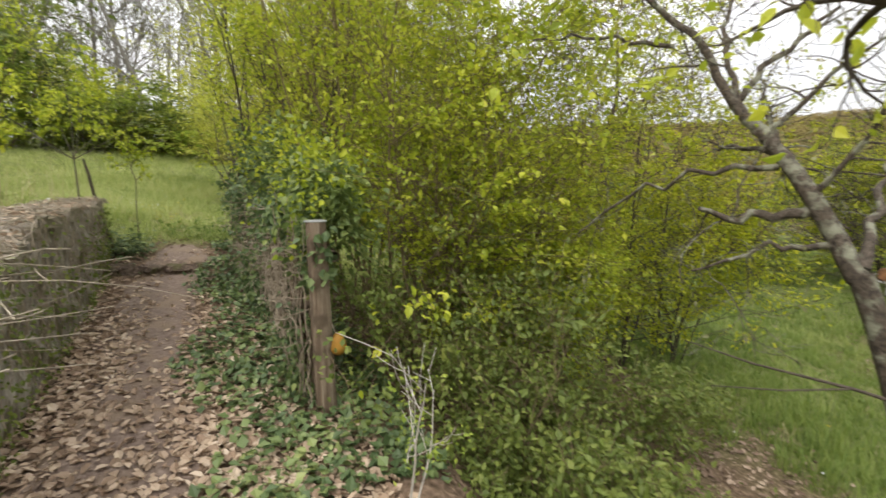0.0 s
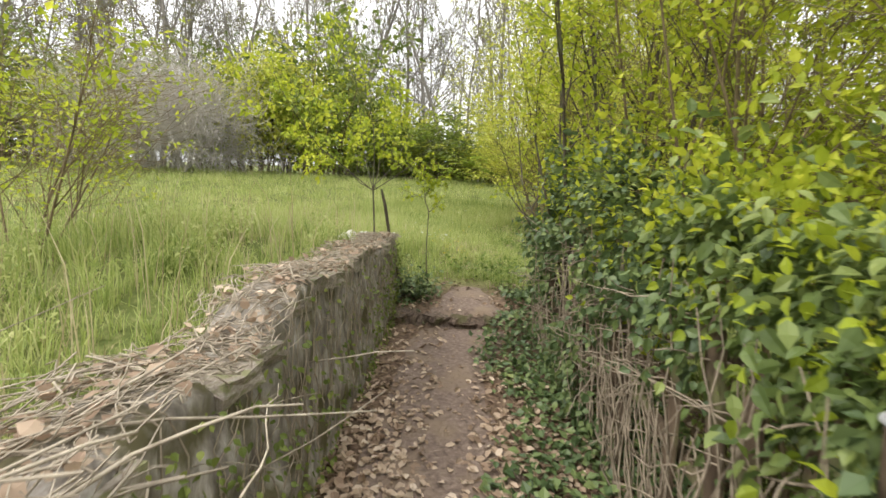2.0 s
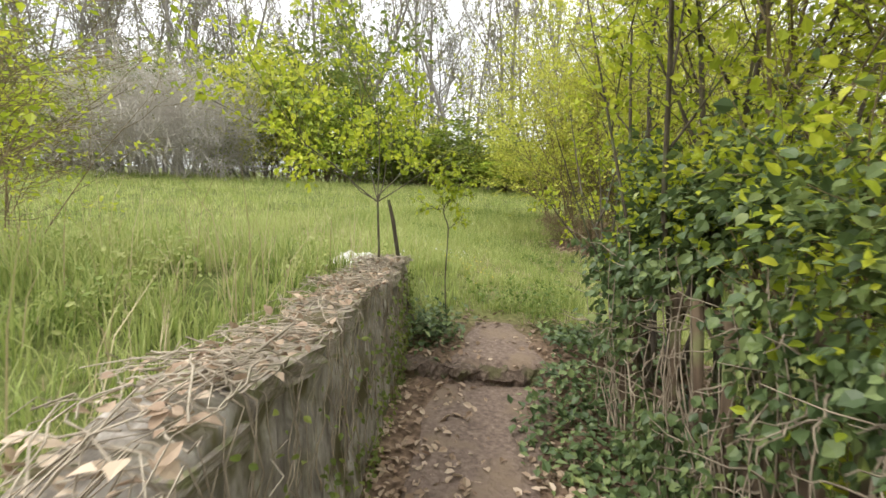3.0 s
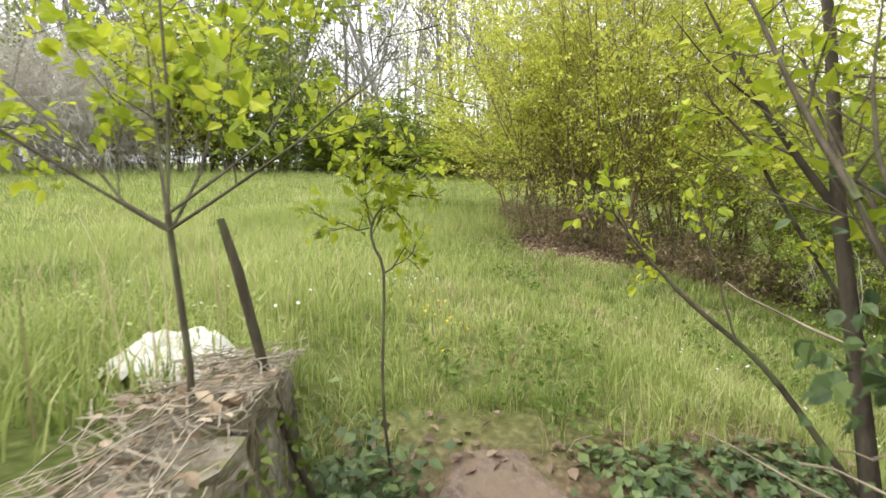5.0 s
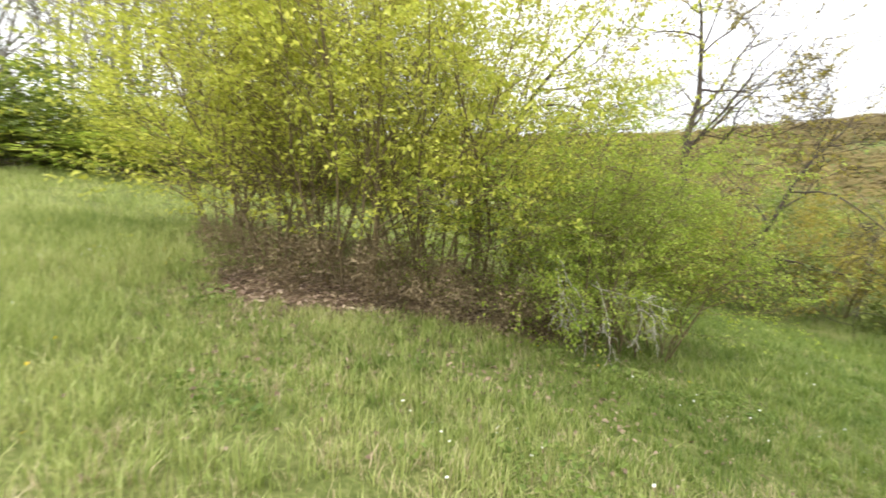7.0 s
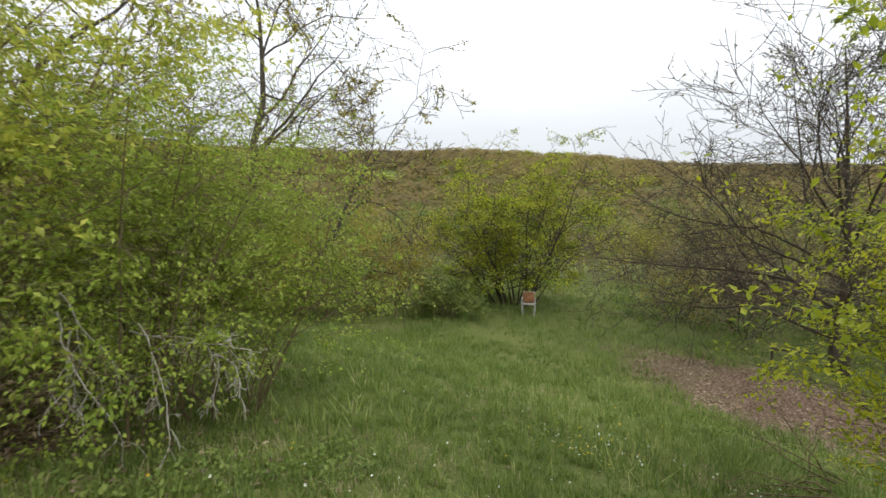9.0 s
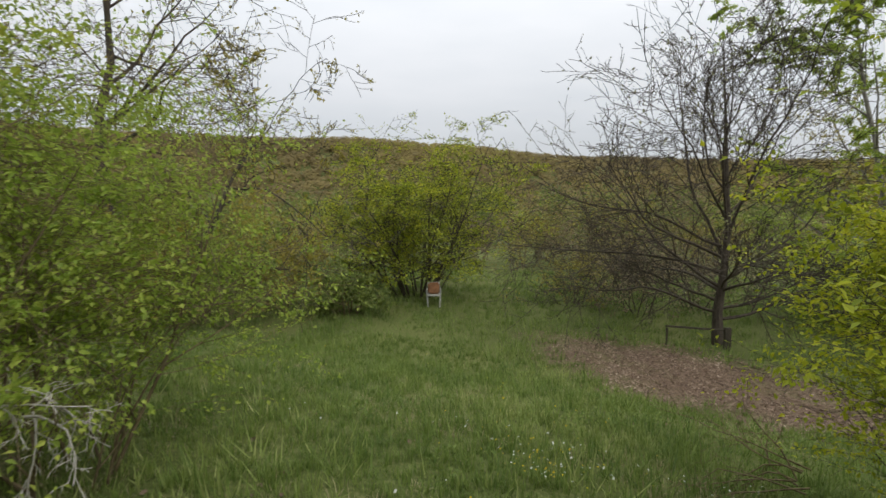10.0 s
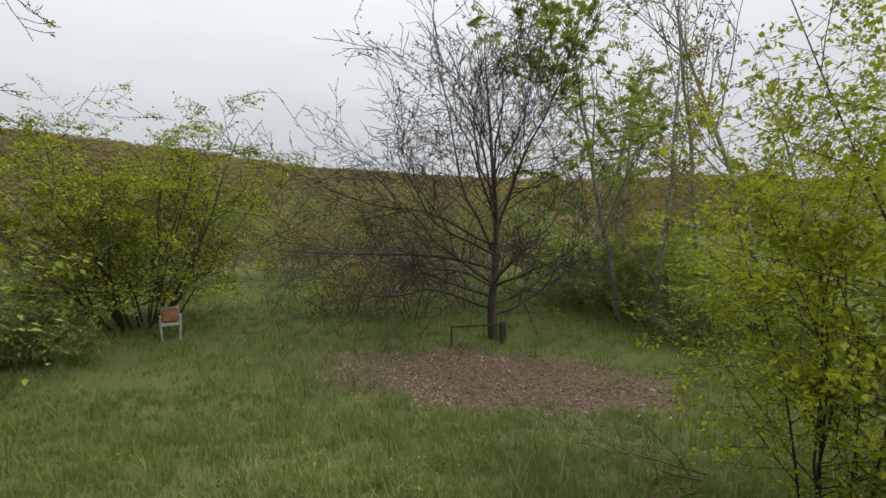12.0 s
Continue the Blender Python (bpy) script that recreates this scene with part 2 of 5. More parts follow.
def ground_mat():
    m, n, l, b = base_mat("meadow_ground")
    co = n.new("ShaderNodeTexCoord")
    fine = n.new("ShaderNodeTexNoise")
    fine.inputs["Scale"].default_value, fine.inputs["Detail"].default_value = 22, 10
    l.new(co.outputs["Object"], fine.inputs[0])
    big = n.new("ShaderNodeTexNoise")
    big.inputs["Scale"].default_value, big.inputs["Detail"].default_value = 0.35, 6
    l.new(co.outputs["Object"], big.inputs[0])
    g = ramp(n, [(0.3, (0.035, 0.045, 0.014)), (0.5, (0.1, 0.115, 0.034)), (0.7, (0.24, 0.225, 0.1))])
    l.new(fine.outputs[0], g.inputs[0])
    g2 = ramp(n, [(0.3, (0.06, 0.09, 0.02)), (0.55, (0.12, 0.145, 0.04)), (0.8, (0.24, 0.22, 0.09))])
    l.new(big.outputs[0], g2.inputs[0])
    mx = n.new("ShaderNodeMix")
    mx.data_type = "RGBA"
    mx.inputs[0].default_value = 0.5
    l.new(g.outputs[0], mx.inputs[6])
    l.new(g2.outputs[0], mx.inputs[7])
    s = ramp(n, [(0.3, (0.07, 0.047, 0.03)), (0.55, (0.16, 0.11, 0.075)), (0.8, (0.3, 0.22, 0.15))])
    l.new(fine.outputs[0], s.inputs[0])
    at = n.new("ShaderNodeAttribute")
    at.attribute_name = "bare"
    mx2 = n.new("ShaderNodeMix")
    mx2.data_type = "RGBA"
    l.new(at.outputs["Fac"], mx2.inputs[0])
    l.new(mx.outputs[2], mx2.inputs[6])
    l.new(s.outputs[0], mx2.inputs[7])
    l.new(mx2.outputs[2], b.inputs["Base Color"])
    b.inputs["Roughness"].default_value = 0.95
    b.inputs["Specular IOR Level"].default_value = 0.1
    bp = n.new("ShaderNodeBump")
    bp.inputs["Strength"].default_value, bp.inputs["Distance"].default_value = 0.8, 0.04
    l.new(fine.outputs[0], bp.inputs["Height"])
    l.new(bp.outputs[0], b.inputs["Normal"])
    return m


GROUND = ground_mat()


# ---- mesh helpers ----
def mesh_np(name, verts, tris=None, quads=None, mat=None, smooth=False):
    """A mesh from arrays of corners, triangles and quads."""
    me = bpy.data.meshes.new(name)
    verts = np.asarray(verts, dtype=np.float32).reshape(-1, 3)
    tris = np.zeros((0, 3), np.int32) if tris is None else np.asarray(tris, dtype=np.int32).reshape(-1, 3)
    quads = np.zeros((0, 4), np.int32) if quads is None else np.asarray(quads, dtype=np.int32).reshape(-1, 4)
    loops = np.concatenate([tris.ravel(), quads.ravel()]).astype(np.int32)
    sizes = np.concatenate([np.full(len(tris), 3), np.full(len(quads), 4)]).astype(np.int32)
    starts = (np.cumsum(sizes) - sizes).astype(np.int32)
    me.vertices.add(len(verts))
    me.vertices.foreach_set("co", verts.ravel())
    me.loops.add(len(loops))
    me.loops.foreach_set("vertex_index", loops)
    me.polygons.add(len(sizes))
    me.polygons.foreach_set("loop_start", starts)
    me.polygons.foreach_set("loop_total", sizes)
    me.polygons.foreach_set("use_smooth", np.full(len(sizes), smooth))
    me.update(calc_edges=True)
    if mat:
        me.materials.append(mat)
    return me


def thing(name, place, label, category, group="", kind="", turn=0.0):
    e = new(name)
    e.matrix_world = pose(*place, 0, 0, turn)
    e.empty_display_size = 0.2
    return tagged(e, label, category, group, kind)


def part_mesh(name, me, parent, label="", kind=""):
    ob = new(name, me)
    ob.parent = parent
    return tagged(ob, label, kind=kind)


def part(name, bm, mat, parent, label="", smooth=False):
    me = bpy.data.meshes.new(name)
    bm.to_mesh(me)
    bm.free()
    me.materials.append(mat)
    if smooth:
        me.polygons.foreach_set("use_smooth", np.full(len(me.polygons), True))
    return part_mesh(name, me, parent, label)


def unit(v):
    return v / (np.linalg.norm(v, axis=-1, keepdims=True) + 1e-9)


class Tubes:
    """Collects tapered, bent tubes into one mesh."""

    def __init__(self, sides=5):
        self.sides, self.verts, self.quads, self.count = sides, [], [], 0

    def add(self, pts, radii, sides=0):
        pts, radii, k = np.asarray(pts, float), np.asarray(radii, float), sides or self.sides
        tang = unit(np.gradient(pts, axis=0))
        ref = np.array([0.31, 0.22, 0.92]) if abs(tang[0, 2]) < 0.8 else np.array([0.95, 0.1, 0.2])
        side = unit(np.cross(tang, ref))
        up = np.cross(tang, side)
        a = np.arange(k) * 2 * math.pi / k
        ring = (side[:, None] * np.cos(a)[None, :, None] + up[:, None] * np.sin(a)[None, :, None]) * radii[:, None, None] + pts[:, None]
        n = len(pts)
        i, j = np.meshgrid(np.arange(n - 1), np.arange(k), indexing="ij")
        b = self.count
        q = np.stack([b + i * k + j, b + i * k + (j + 1) % k, b + (i + 1) * k + (j + 1) % k, b + (i + 1) * k + j], -1).reshape(-1, 4)
        self.verts.append(ring.reshape(-1, 3))
        self.quads.append(q)
        self.count += n * k

    def mesh(self, name, mat):
        return mesh_np(name, np.concatenate(self.verts), quads=np.concatenate(self.quads), mat=mat, smooth=True)


LEAF_SHAPE = np.array([(0, 0, 0), (-0.30, 0.38, 0.09), (0, 1, -0.06), (0.30, 0.38, 0.09)])


OVAL_SHAPE = np.array([(0, 0, 0), (-0.26, 0.22, 0.07), (-0.3, 0.55, 0.1), (0, 1, -0.1), (0.3, 0.55, 0.1), (0.26, 0.22, 0.07), (0, 0.5, 0)])


def leaf_cloud(name, rng, places, axes, size, mat, droop=0.2, flat=0.6, spread=0.45, width=1.0, oval=False):
    """Many folded leaves, each at its place, pointing roughly along its axis."""
    n = len(places)
    d = unit(axes * 0.6 + rng.normal(0, spread, (n, 3)) - np.array([0, 0, droop]))
    up = unit(np.array([0, 0, 1]) * flat + rng.normal(0, 0.5, (n, 3)))
    side = unit(np.cross(d, up))
    nor = np.cross(side, d)
    s = size * rng.uniform(0.55, 1.3, (n, 1, 1))
    sh = (OVAL_SHAPE if oval else LEAF_SHAPE)[None]
    v = places[:, None] + s * (sh[..., 0:1] * width * side[:, None] + sh[..., 1:2] * d[:, None] + sh[..., 2:3] * nor[:, None])
    b = (np.arange(n) * sh.shape[1])[:, None]
    faces = ((0, 6, 1), (1, 6, 2), (2, 6, 3), (3, 6, 4), (4, 6, 5), (5, 6, 0)) if oval else ((0, 2, 1), (0, 3, 2))
    t = np.concatenate([b + np.array([f]) for f in faces], 1).reshape(-1, 3)
    return mesh_np(name, v.reshape(-1, 3), tris=t, mat=mat)


def grow(rng, tubes, twigs, p, d, length, r, depth, spec):
    """One limb with its side limbs; the thin ends go to twigs."""
    n = spec.get("steps", 6) if depth < 2 else 4 if depth < 3 else 3
    pts, dirs = [np.array(p, float)], [unit(np.array(d, float))]
    step = length / n
    lift = spec.get("lift", 0.08)
    for _ in range(n):
        nd = unit(dirs[-1] + rng.normal(0, spec.get("wiggle", 0.13), 3) + np.array([0, 0, lift if depth < spec["depth"] else spec.get("twig_lift", lift)]))
        pts.append(pts[-1] + nd * step)
        dirs.append(nd)
    pts, dirs = np.array(pts), np.array(dirs)
    radii = np.linspace(max(r, spec.get("least", 0.0016)), max(r * spec.get("taper", 0.3), spec.get("least", 0.0016)), n + 1)
    if depth == 0 and "foot" in spec:
        stop = np.flatnonzero(in_the_way(pts + spec["foot"], spec["share"] * 1.1))
        if len(stop):
            if stop[0] < 3:
                return
            n = int(stop[0]) - 1
            pts, dirs, radii = pts[:n + 1], dirs[:n + 1], np.linspace(radii[0], spec.get("least", 0.0016), n + 1)
    if depth > 0 and "foot" in spec and in_the_way(pts + spec["foot"], spec["share"]).any():
        return
    if depth > 0 and "split" in spec:
        if depth == 1:
            tubes = Tubes(5)
            spec["split"].append(tubes)
    if depth < spec.get("drawn", 9):
        tubes.add(pts, radii, 0 if depth < 2 else 3)
    if depth >= spec["depth"] - 1:
        twigs.append((pts, dirs, depth))
    if depth >= spec["depth"]:
        return
    kids = spec["kids"][min(depth, len(spec["kids"]) - 1)]
    kids = max(1, int(round(kids * rng.uniform(0.75, 1.25))))
    lo = spec.get("bare", 0.25) if depth == 0 else 0.15
    for k in range(kids):
        f = lo + (1 - lo) * (k + rng.uniform(0.1, 0.9)) / kids
        i = min(int(f * n), n - 1)
        q = pts[i] + (pts[i + 1] - pts[i]) * (f * n - i)
        ang = rng.uniform(*spec.get("angle", (25, 60))) * math.pi / 180
        w = unit(np.cross(dirs[i], rng.normal(0, 1, 3)))
        nd = dirs[i] * math.cos(ang) + w * math.sin(ang)
        if depth > 0 and "level" in spec:                       # fine twigs spread in level sprays
            nd = unit(nd * np.array([1, 1, spec["level"]]))
        grow(rng, tubes, twigs, q, nd, length * spec.get("ratio", 0.55) * rng.uniform(0.65, 1.2) * (1.15 - 0.5 * f * (depth == 0)),
             radii[i] * spec.get("thin", 0.6), depth + 1, spec)


WALK_LINE = np.array([(0.2, -0.6), (-1.4, 2.1), (-2.6, 4.0), (-3.3, 5.6), (-3.4, 6.7), (-2.1, 8.7), (-0.8, 9.8), (0.4, 10.2), (1.6, 10.3)])
WALK_ROOM = np.array([0.75, 0.75, 0.8, 0.85, 1.1, 1.5, 1.5, 1.5, 1.5])


def in_the_way(p, share=1.0):
    """Whether places overhang the walked line, where nothing grows below head height."""
    hit = np.zeros(len(p), bool)
    for a, b, r in zip(WALK_LINE[:-1], WALK_LINE[1:], WALK_ROOM):
        t = np.clip(((p[:, :2] - a) @ (b - a)) / ((b - a) @ (b - a)), 0, 1)
        hit |= (np.linalg.norm(p[:, :2] - (a + t[:, None] * (b - a)), axis=1) < r * share) & (p[:, 2] < 4.5)
    return hit


def plant(name, place, seed, stems, spec, leaves, size, leaf, bark, label, category, group="", droop=0.2, sides=5, flat=1.15, turn=0.0, low=0.0, cluster=0.05, clear=True, oval=False, split=False, clump=0.8):
    """A tree or shrub: an Empty at its foot with trunk and crown. stems: (lean direction x, y, z, length, radius, offset x, y)."""
    rng = np.random.default_rng(seed)
    twigs = []
    share = 1.0 if clear else 0.5
    clear = -8 < place[0] < 6 and -2 < place[1] < 17 and place[2] > -20
    if clear:
        spec = dict(spec, foot=np.array(place), share=share)
    e = thing(name, place, label, category, group, turn=turn)
    if split:
        spec = dict(spec, split=[])
    for dx, dy, dz, length, r, ox, oy in stems:
        tubes = Tubes(sides)
        grow(rng, tubes, twigs, (ox, oy, -0.08), (dx, dy, dz), length, r, 0, spec)
        if tubes.verts:
            part_mesh("trunk" if len(stems) < 3 else "stem", tubes.mesh("stem", bark), e)
    for tubes in spec.get("split", ()):
        if tubes.verts:
            part_mesh("branch", tubes.mesh("branch", bark), e)
    if leaves and twigs:
        P = np.concatenate([t[0][1:] for t in twigs])
        D = np.concatenate([t[1][1:] for t in twigs])
        W = np.concatenate([np.full(len(t[0]) - 1, rng.gamma(clump) + 0.04) for t in twigs])    # some twigs leaf out well before others
        keep = P[:, 2] > low * rng.uniform(0.5, 1.3, len(P))
        P, D, W = P[keep], D[keep], W[keep]
        i = rng.choice(len(P), leaves, p=W / W.sum())
        pl = P[i] - D[i] * rng.uniform(0, 1, (leaves, 1)) * 0.12 + rng.normal(0, 1, (leaves, 3)) * cluster * np.array([1, 1, 0.55])
        if clear:
            ok = ~in_the_way(pl + np.array(place), share)
            pl, i = pl[ok], i[ok]
        part_mesh("crown", leaf_cloud("crown", rng, pl, D[i], size, leaf, droop, flat, oval=oval), e)
    return e


def fan(rng, count, lean, length, r, base):
    """Stems that spread from one stool."""
    out = []
    for k in range(count):
        a = 2 * math.pi * (k + rng.uniform(-0.3, 0.3)) / count
        g = lean * rng.uniform(0.25, 1.1)
        out.append((math.cos(a) * g, math.sin(a) * g, 1.0, length * rng.uniform(0.75, 1.1), r * rng.uniform(0.6, 1.15),
                    math.cos(a) * base * rng.uniform(0.3, 1), math.sin(a) * base * rng.uniform(0.3, 1)))
    return out


# ---- the lie of the land ----
AX, AY = -0.43, 0.903      # along the footpath
BX, BY = 0.903, 0.43       # across it, away from the wall


def lane(u, s):
    return u * AX + s * BX, u * AY + s * BY


def smooth01(x):
    x = np.clip(x, 0, 1)
    return x * x * (3 - 2 * x)


def waves(x, y, scale, seed):
    """Soft unevenness."""
    r = np.random.default_rng(seed)
    z = 0
    for k in range(6):
        a, p, f = r.uniform(0, 6.28), r.uniform(0, 6.28), r.uniform(0.6, 1.7) / scale
        z = z + np.sin((x * math.cos(a) + y * math.sin(a)) * f + p)
    return z / 6


def ridge_angle(az):
    """How many degrees the wooded ridge stands over the eye, by the compass angle."""
    return np.interp(az, [-180, -60, 0, 20, 43, 60, 70, 82, 95, 115, 180], [2.5, 3, 4.5, 5.6, 6.4, 6.6, 5.8, 4.6, 3.6, 2.6, 2.5])


def land(x, y):
    x, y = np.asarray(x, float), np.asarray(y, float)
    upper = -0.11 * x + 0.085 * y - 0.5
    upper = np.where(upper > 3.3, 3.3 + (upper - 3.3) * 0.12, upper)
    lower = -0.2 * x - 0.15 + 0.05 * (y - 10)
    k = smooth01((x + 8) / 7)
    h = upper * (1 - k) + lower * k
    right = -1.95 - 0.018 * np.maximum(x - 9, 0)
    k = smooth01((x - 5.5) / 5.0)
    h = h * (1 - k) + (right + 0.03 * (y - 8) * np.exp(-((x - 12) / 10) ** 2)) * k
    far = np.hypot(x, y)
    h = h + 0.42 * np.exp(-((x + 4.5) ** 2 + (y - 6.3) ** 2) / 16) + 0.05 * waves(x, y, 1.1, 3) + 0.02 * waves(x, y, 0.3, 4)
    u, s = x * AX + y * AY, x * BX + y * BY
    bank = 0.62 * smooth01((-s - 1.15) / 0.3) * (1 - smooth01((-s - 3.0) / 3.5)) * (1 - smooth01((u - 5.5) / 3.0)) * smooth01((u + 4) / 2)
    floor = 0.08 * u + 0.02 * waves(x, y, 0.35, 8) + 0.13 * smooth01((u - 6.44) / 0.12) + 0.05 * np.maximum(u - 6.4, 0)
    h2 = h + bank
    in_lane = smooth01((s + 1.42) / 0.2) * (1 - smooth01((s - 0.75) / 1.1)) * (1 - smooth01((u - 7.3) / 1.6))
    h2 = h2 * (1 - in_lane) + floor * in_lane
    az = np.degrees(np.arctan2(x, y))
    rise = np.tan(np.radians(ridge_angle(az))) * 330
    hill = (rise + 6) * smooth01((far - 90) / 245) ** 1.15
    hill = hill * (1 - 0.35 * smooth01((far - 340) / 300))
    flat = smooth01((far - 60) / 60)
    side = smooth01((az - 12) / 25) * (1 - smooth01((az - 150) / 25))
    return h2 * (1 - flat) + (3.6 - 7.6 * side) * flat + hill + 1.4 * waves(x, y, 22, 9) * smooth01((far - 100) / 100)


def land_at(x, y):
    return float(land(x, y))


def litter_bed(x, y):
    """Where fallen leaves lie instead of grass, 0 to 1."""
    u, s = x * AX + y * AY, x * BX + y * BY
    p, q = (x - 9.6) * 0.5 + (y - 7.2) * 0.866, (x - 9.6) * 0.866 - (y - 7.2) * 0.5
    a = np.exp(-((p / 4.0) ** 2 + (q / 2.1) ** 2) ** 2)
    b = 0.9 * np.exp(-(((x + 3.0) / 3.0) ** 2 + ((y - 13.6) / 1.3) ** 2) ** 2)
    b2 = 0.5 * np.exp(-(((x + 4.9) / 0.7) ** 2 + ((y - 12.4) / 1.0) ** 2) ** 2)
    c = smooth01((s + 1.3) / 0.2) * (1 - smooth01((s - 1.0) / 0.6)) * (1 - smooth01((u - 6.9) / 0.9))
    d = 0.8 * np.exp(-(((x - 1.0) / 2.2) ** 2 + ((y - 5.0) / 2.2) ** 2) ** 2)
    e = 0.55 * np.exp(-(((x - 2.6) / 1.6) ** 2 + ((y - 3.0) / 1.0) ** 2) ** 2)
    return np.clip(a + b + b2 + c + d + e + (0.3 * waves(x, y, 0.4, 12) + 0.3 * waves(x, y, 0.12, 13)) * (a + b + d + e > 0.08), 0, 1)


def axis_steps(lo, hi, fine):
    mid = np.arange(lo, hi + fine / 2, fine)
    grow_out = np.cumsum(fine * 1.16 ** np.arange(1, 50))
    grow_out = grow_out[grow_out < 950]
    return np.concatenate([lo - grow_out[::-1], mid, hi + grow_out])


gx, gy = axis_steps(-9, 15, 0.14), axis_steps(-2, 17, 0.14)
GX, GY = np.meshgrid(gx, gy, indexing="ij")
nx, ny = GX.shape
gi, gj = np.meshgrid(np.arange(nx - 1), np.arange(ny - 1), indexing="ij")
gq = np.stack([gi * ny + gj, (gi + 1) * ny + gj, (gi + 1) * ny + gj + 1, gi * ny + gj + 1], -1).reshape(-1, 4)
gm = mesh_np("ground", np.stack([GX, GY, land(GX, GY)], -1), quads=gq, mat=GROUND, smooth=True)
bare_at = gm.attributes.new("bare", "FLOAT", "POINT")
bare_at.data.foreach_set("value", litter_bed(GX, GY).astype(np.float32).ravel())
tagged(new("ground", gm), "uneven spring meadow with leaf litter and bare soil patches", "ground", kind="structure")

# trodden footpath
pu, ps = np.meshgrid(np.arange(-3.0, 7.35, 0.06), np.linspace(-0.95, -0.02, 16), indexing="ij")
ps = -0.49 + (ps + 0.49) * (1 - 0.4 * smooth01((pu - 6.3) / 1.1)) * (1 + 0.15 * np.sin(pu * 11.0) * smooth01((pu - 6.6) / 0.4)) * (1 + 0.12 * np.sin(pu * 3.3)) + 0.07 * np.sin(pu * 2.1)
px_, py_ = pu * AX + ps * BX, pu * AY + ps * BY
edge = np.abs(np.linspace(-1, 1, 16))[None, :]
pz = land(px_, py_) + 0.014 - 0.05 * edge ** 6 + 0.007 * waves(px_, py_, 0.08, 21)
pn, pm = pu.shape
pi_, pj_ = np.meshgrid(np.arange(pn - 1), np.arange(pm - 1), indexing="ij")
pq = np.stack([pi_ * pm + pj_, pi_ * pm + pj_ + 1, (pi_ + 1) * pm + pj_ + 1, (pi_ + 1) * pm + pj_], -1).reshape(-1, 4)
tagged(new("footpath", mesh_np("footpath", np.stack([px_, py_, pz], -1), quads=pq, mat=SOIL, smooth=True)),
       "trodden reddish brown soil footpath strewn with leaves", "path", kind="structure")


# earth step where the path climbs to the meadow
st_s = np.linspace(-1.15, -0.12, 44)
st_prof = [(6.42, -0.05), (6.435, 0.02), (6.43, 0.06), (6.435, 0.1), (6.455, 0.122), (6.54, 0.008), (6.6, -0.03)]
sv = []
for s_ in st_s:
    for k, (u_, h_) in enumerate(st_prof):
        nz = noise.fractal(Vector((s_ * 9, u_ * 9, h_ * 14)), 0.6, 2.1, 5)
        uu_ = u_ + 0.05 * nz + 0.03 * math.sin(s_ * 4.0)
        x, y = lane(uu_, s_)
        sv.append((x, y, (0.08 * 6.42 if k < 5 else land_at(x, y)) + h_ + 0.022 * nz * (k < 5)))
si, sj = np.meshgrid(np.arange(len(st_s) - 1), np.arange(len(st_prof) - 1), indexing="ij")
sn = len(st_prof)
sq = np.stack([si * sn + sj, (si + 1) * sn + sj, (si + 1) * sn + sj + 1, si * sn + sj + 1], -1).reshape(-1, 4)
tagged(new("earth_step", mesh_np("earth_step", sv, quads=sq, mat=DARK_EARTH, smooth=False)), "dark earth step across the footpath", "step", kind="structure")


# ---- grass ----
def blades(name, rng, x, y, height, width, mat, label, lean=0.75, rooted=0.0, tuft_size=9, simple=False):
    """Bent grass blades, one thin strip of two pieces each."""
    n = len(x)
    tuft = rng.integers(0, max(n // tuft_size, 1), n)            # blades stand in tufts and fall outwards
    cx, cy = x[tuft], y[tuft]
    off = rng.normal(0, 0.035 + 0.03 * rooted, (n, 2))
    x, y = cx + off[:, 0], cy + off[:, 1]
    height = height[tuft] * np.random.default_rng(n).uniform(0.5, 1.35, n)[tuft]
    z = land(x, y) - 0.01
    a = np.arctan2(off[:, 1], off[:, 0]) - math.pi / 2 + rng.normal(0, 0.7, n)
    side = np.stack([np.cos(a), np.sin(a), 0 * a], -1)
    bend = np.stack([-np.sin(a), np.cos(a), 0 * a], -1) * (rng.uniform(0.05, 1, n) * lean)[:, None]
    h = (height * rng.uniform(0.45, 1.25, n))[:, None]
    w = (width * rng.uniform(0.6, 1.3, n))[:, None]
    p = np.stack([x, y, z], -1)
    up = np.array([0, 0, 1.0])
    mid = p + h * 0.55 * up + bend * h * 0.35
    tip = p + h * up * (1 - 0.25 * np.abs(bend).max(1, keepdims=True)) + bend * h * 1.2
    v = np.stack([p - side * w, p + side * w, mid + side * w * 0.75, mid - side * w * 0.75, tip], 1)
    if simple:
        ob = new(name, mesh_np(name, v[:, [0, 1, 4]].reshape(-1, 3), tris=np.arange(n * 3).reshape(-1, 3), mat=mat))
        return tagged(ob, label, "grass", kind="stuff")
    b = (np.arange(n) * 5)[:, None]
    ob = new(name, mesh_np(name, v.reshape(-1, 3), tris=(b + np.array([[3, 2, 4]])), quads=(b + np.array([[0, 1, 2, 3]])), mat=mat))
    return tagged(ob, label, "grass", kind="stuff")


def no_grass(x, y):
    u, s = x * AX + y * AY, x * BX + y * BY
    in_lane = (s > -1.6) & (s < 0.9) & (u < 6.9) & (u > -6)
    trod = (np.abs(s + 0.5) < 0.3) & (u < 7.6) & (u > 6)
    return in_lane | trod | (litter_bed(x, y) > 0.55)


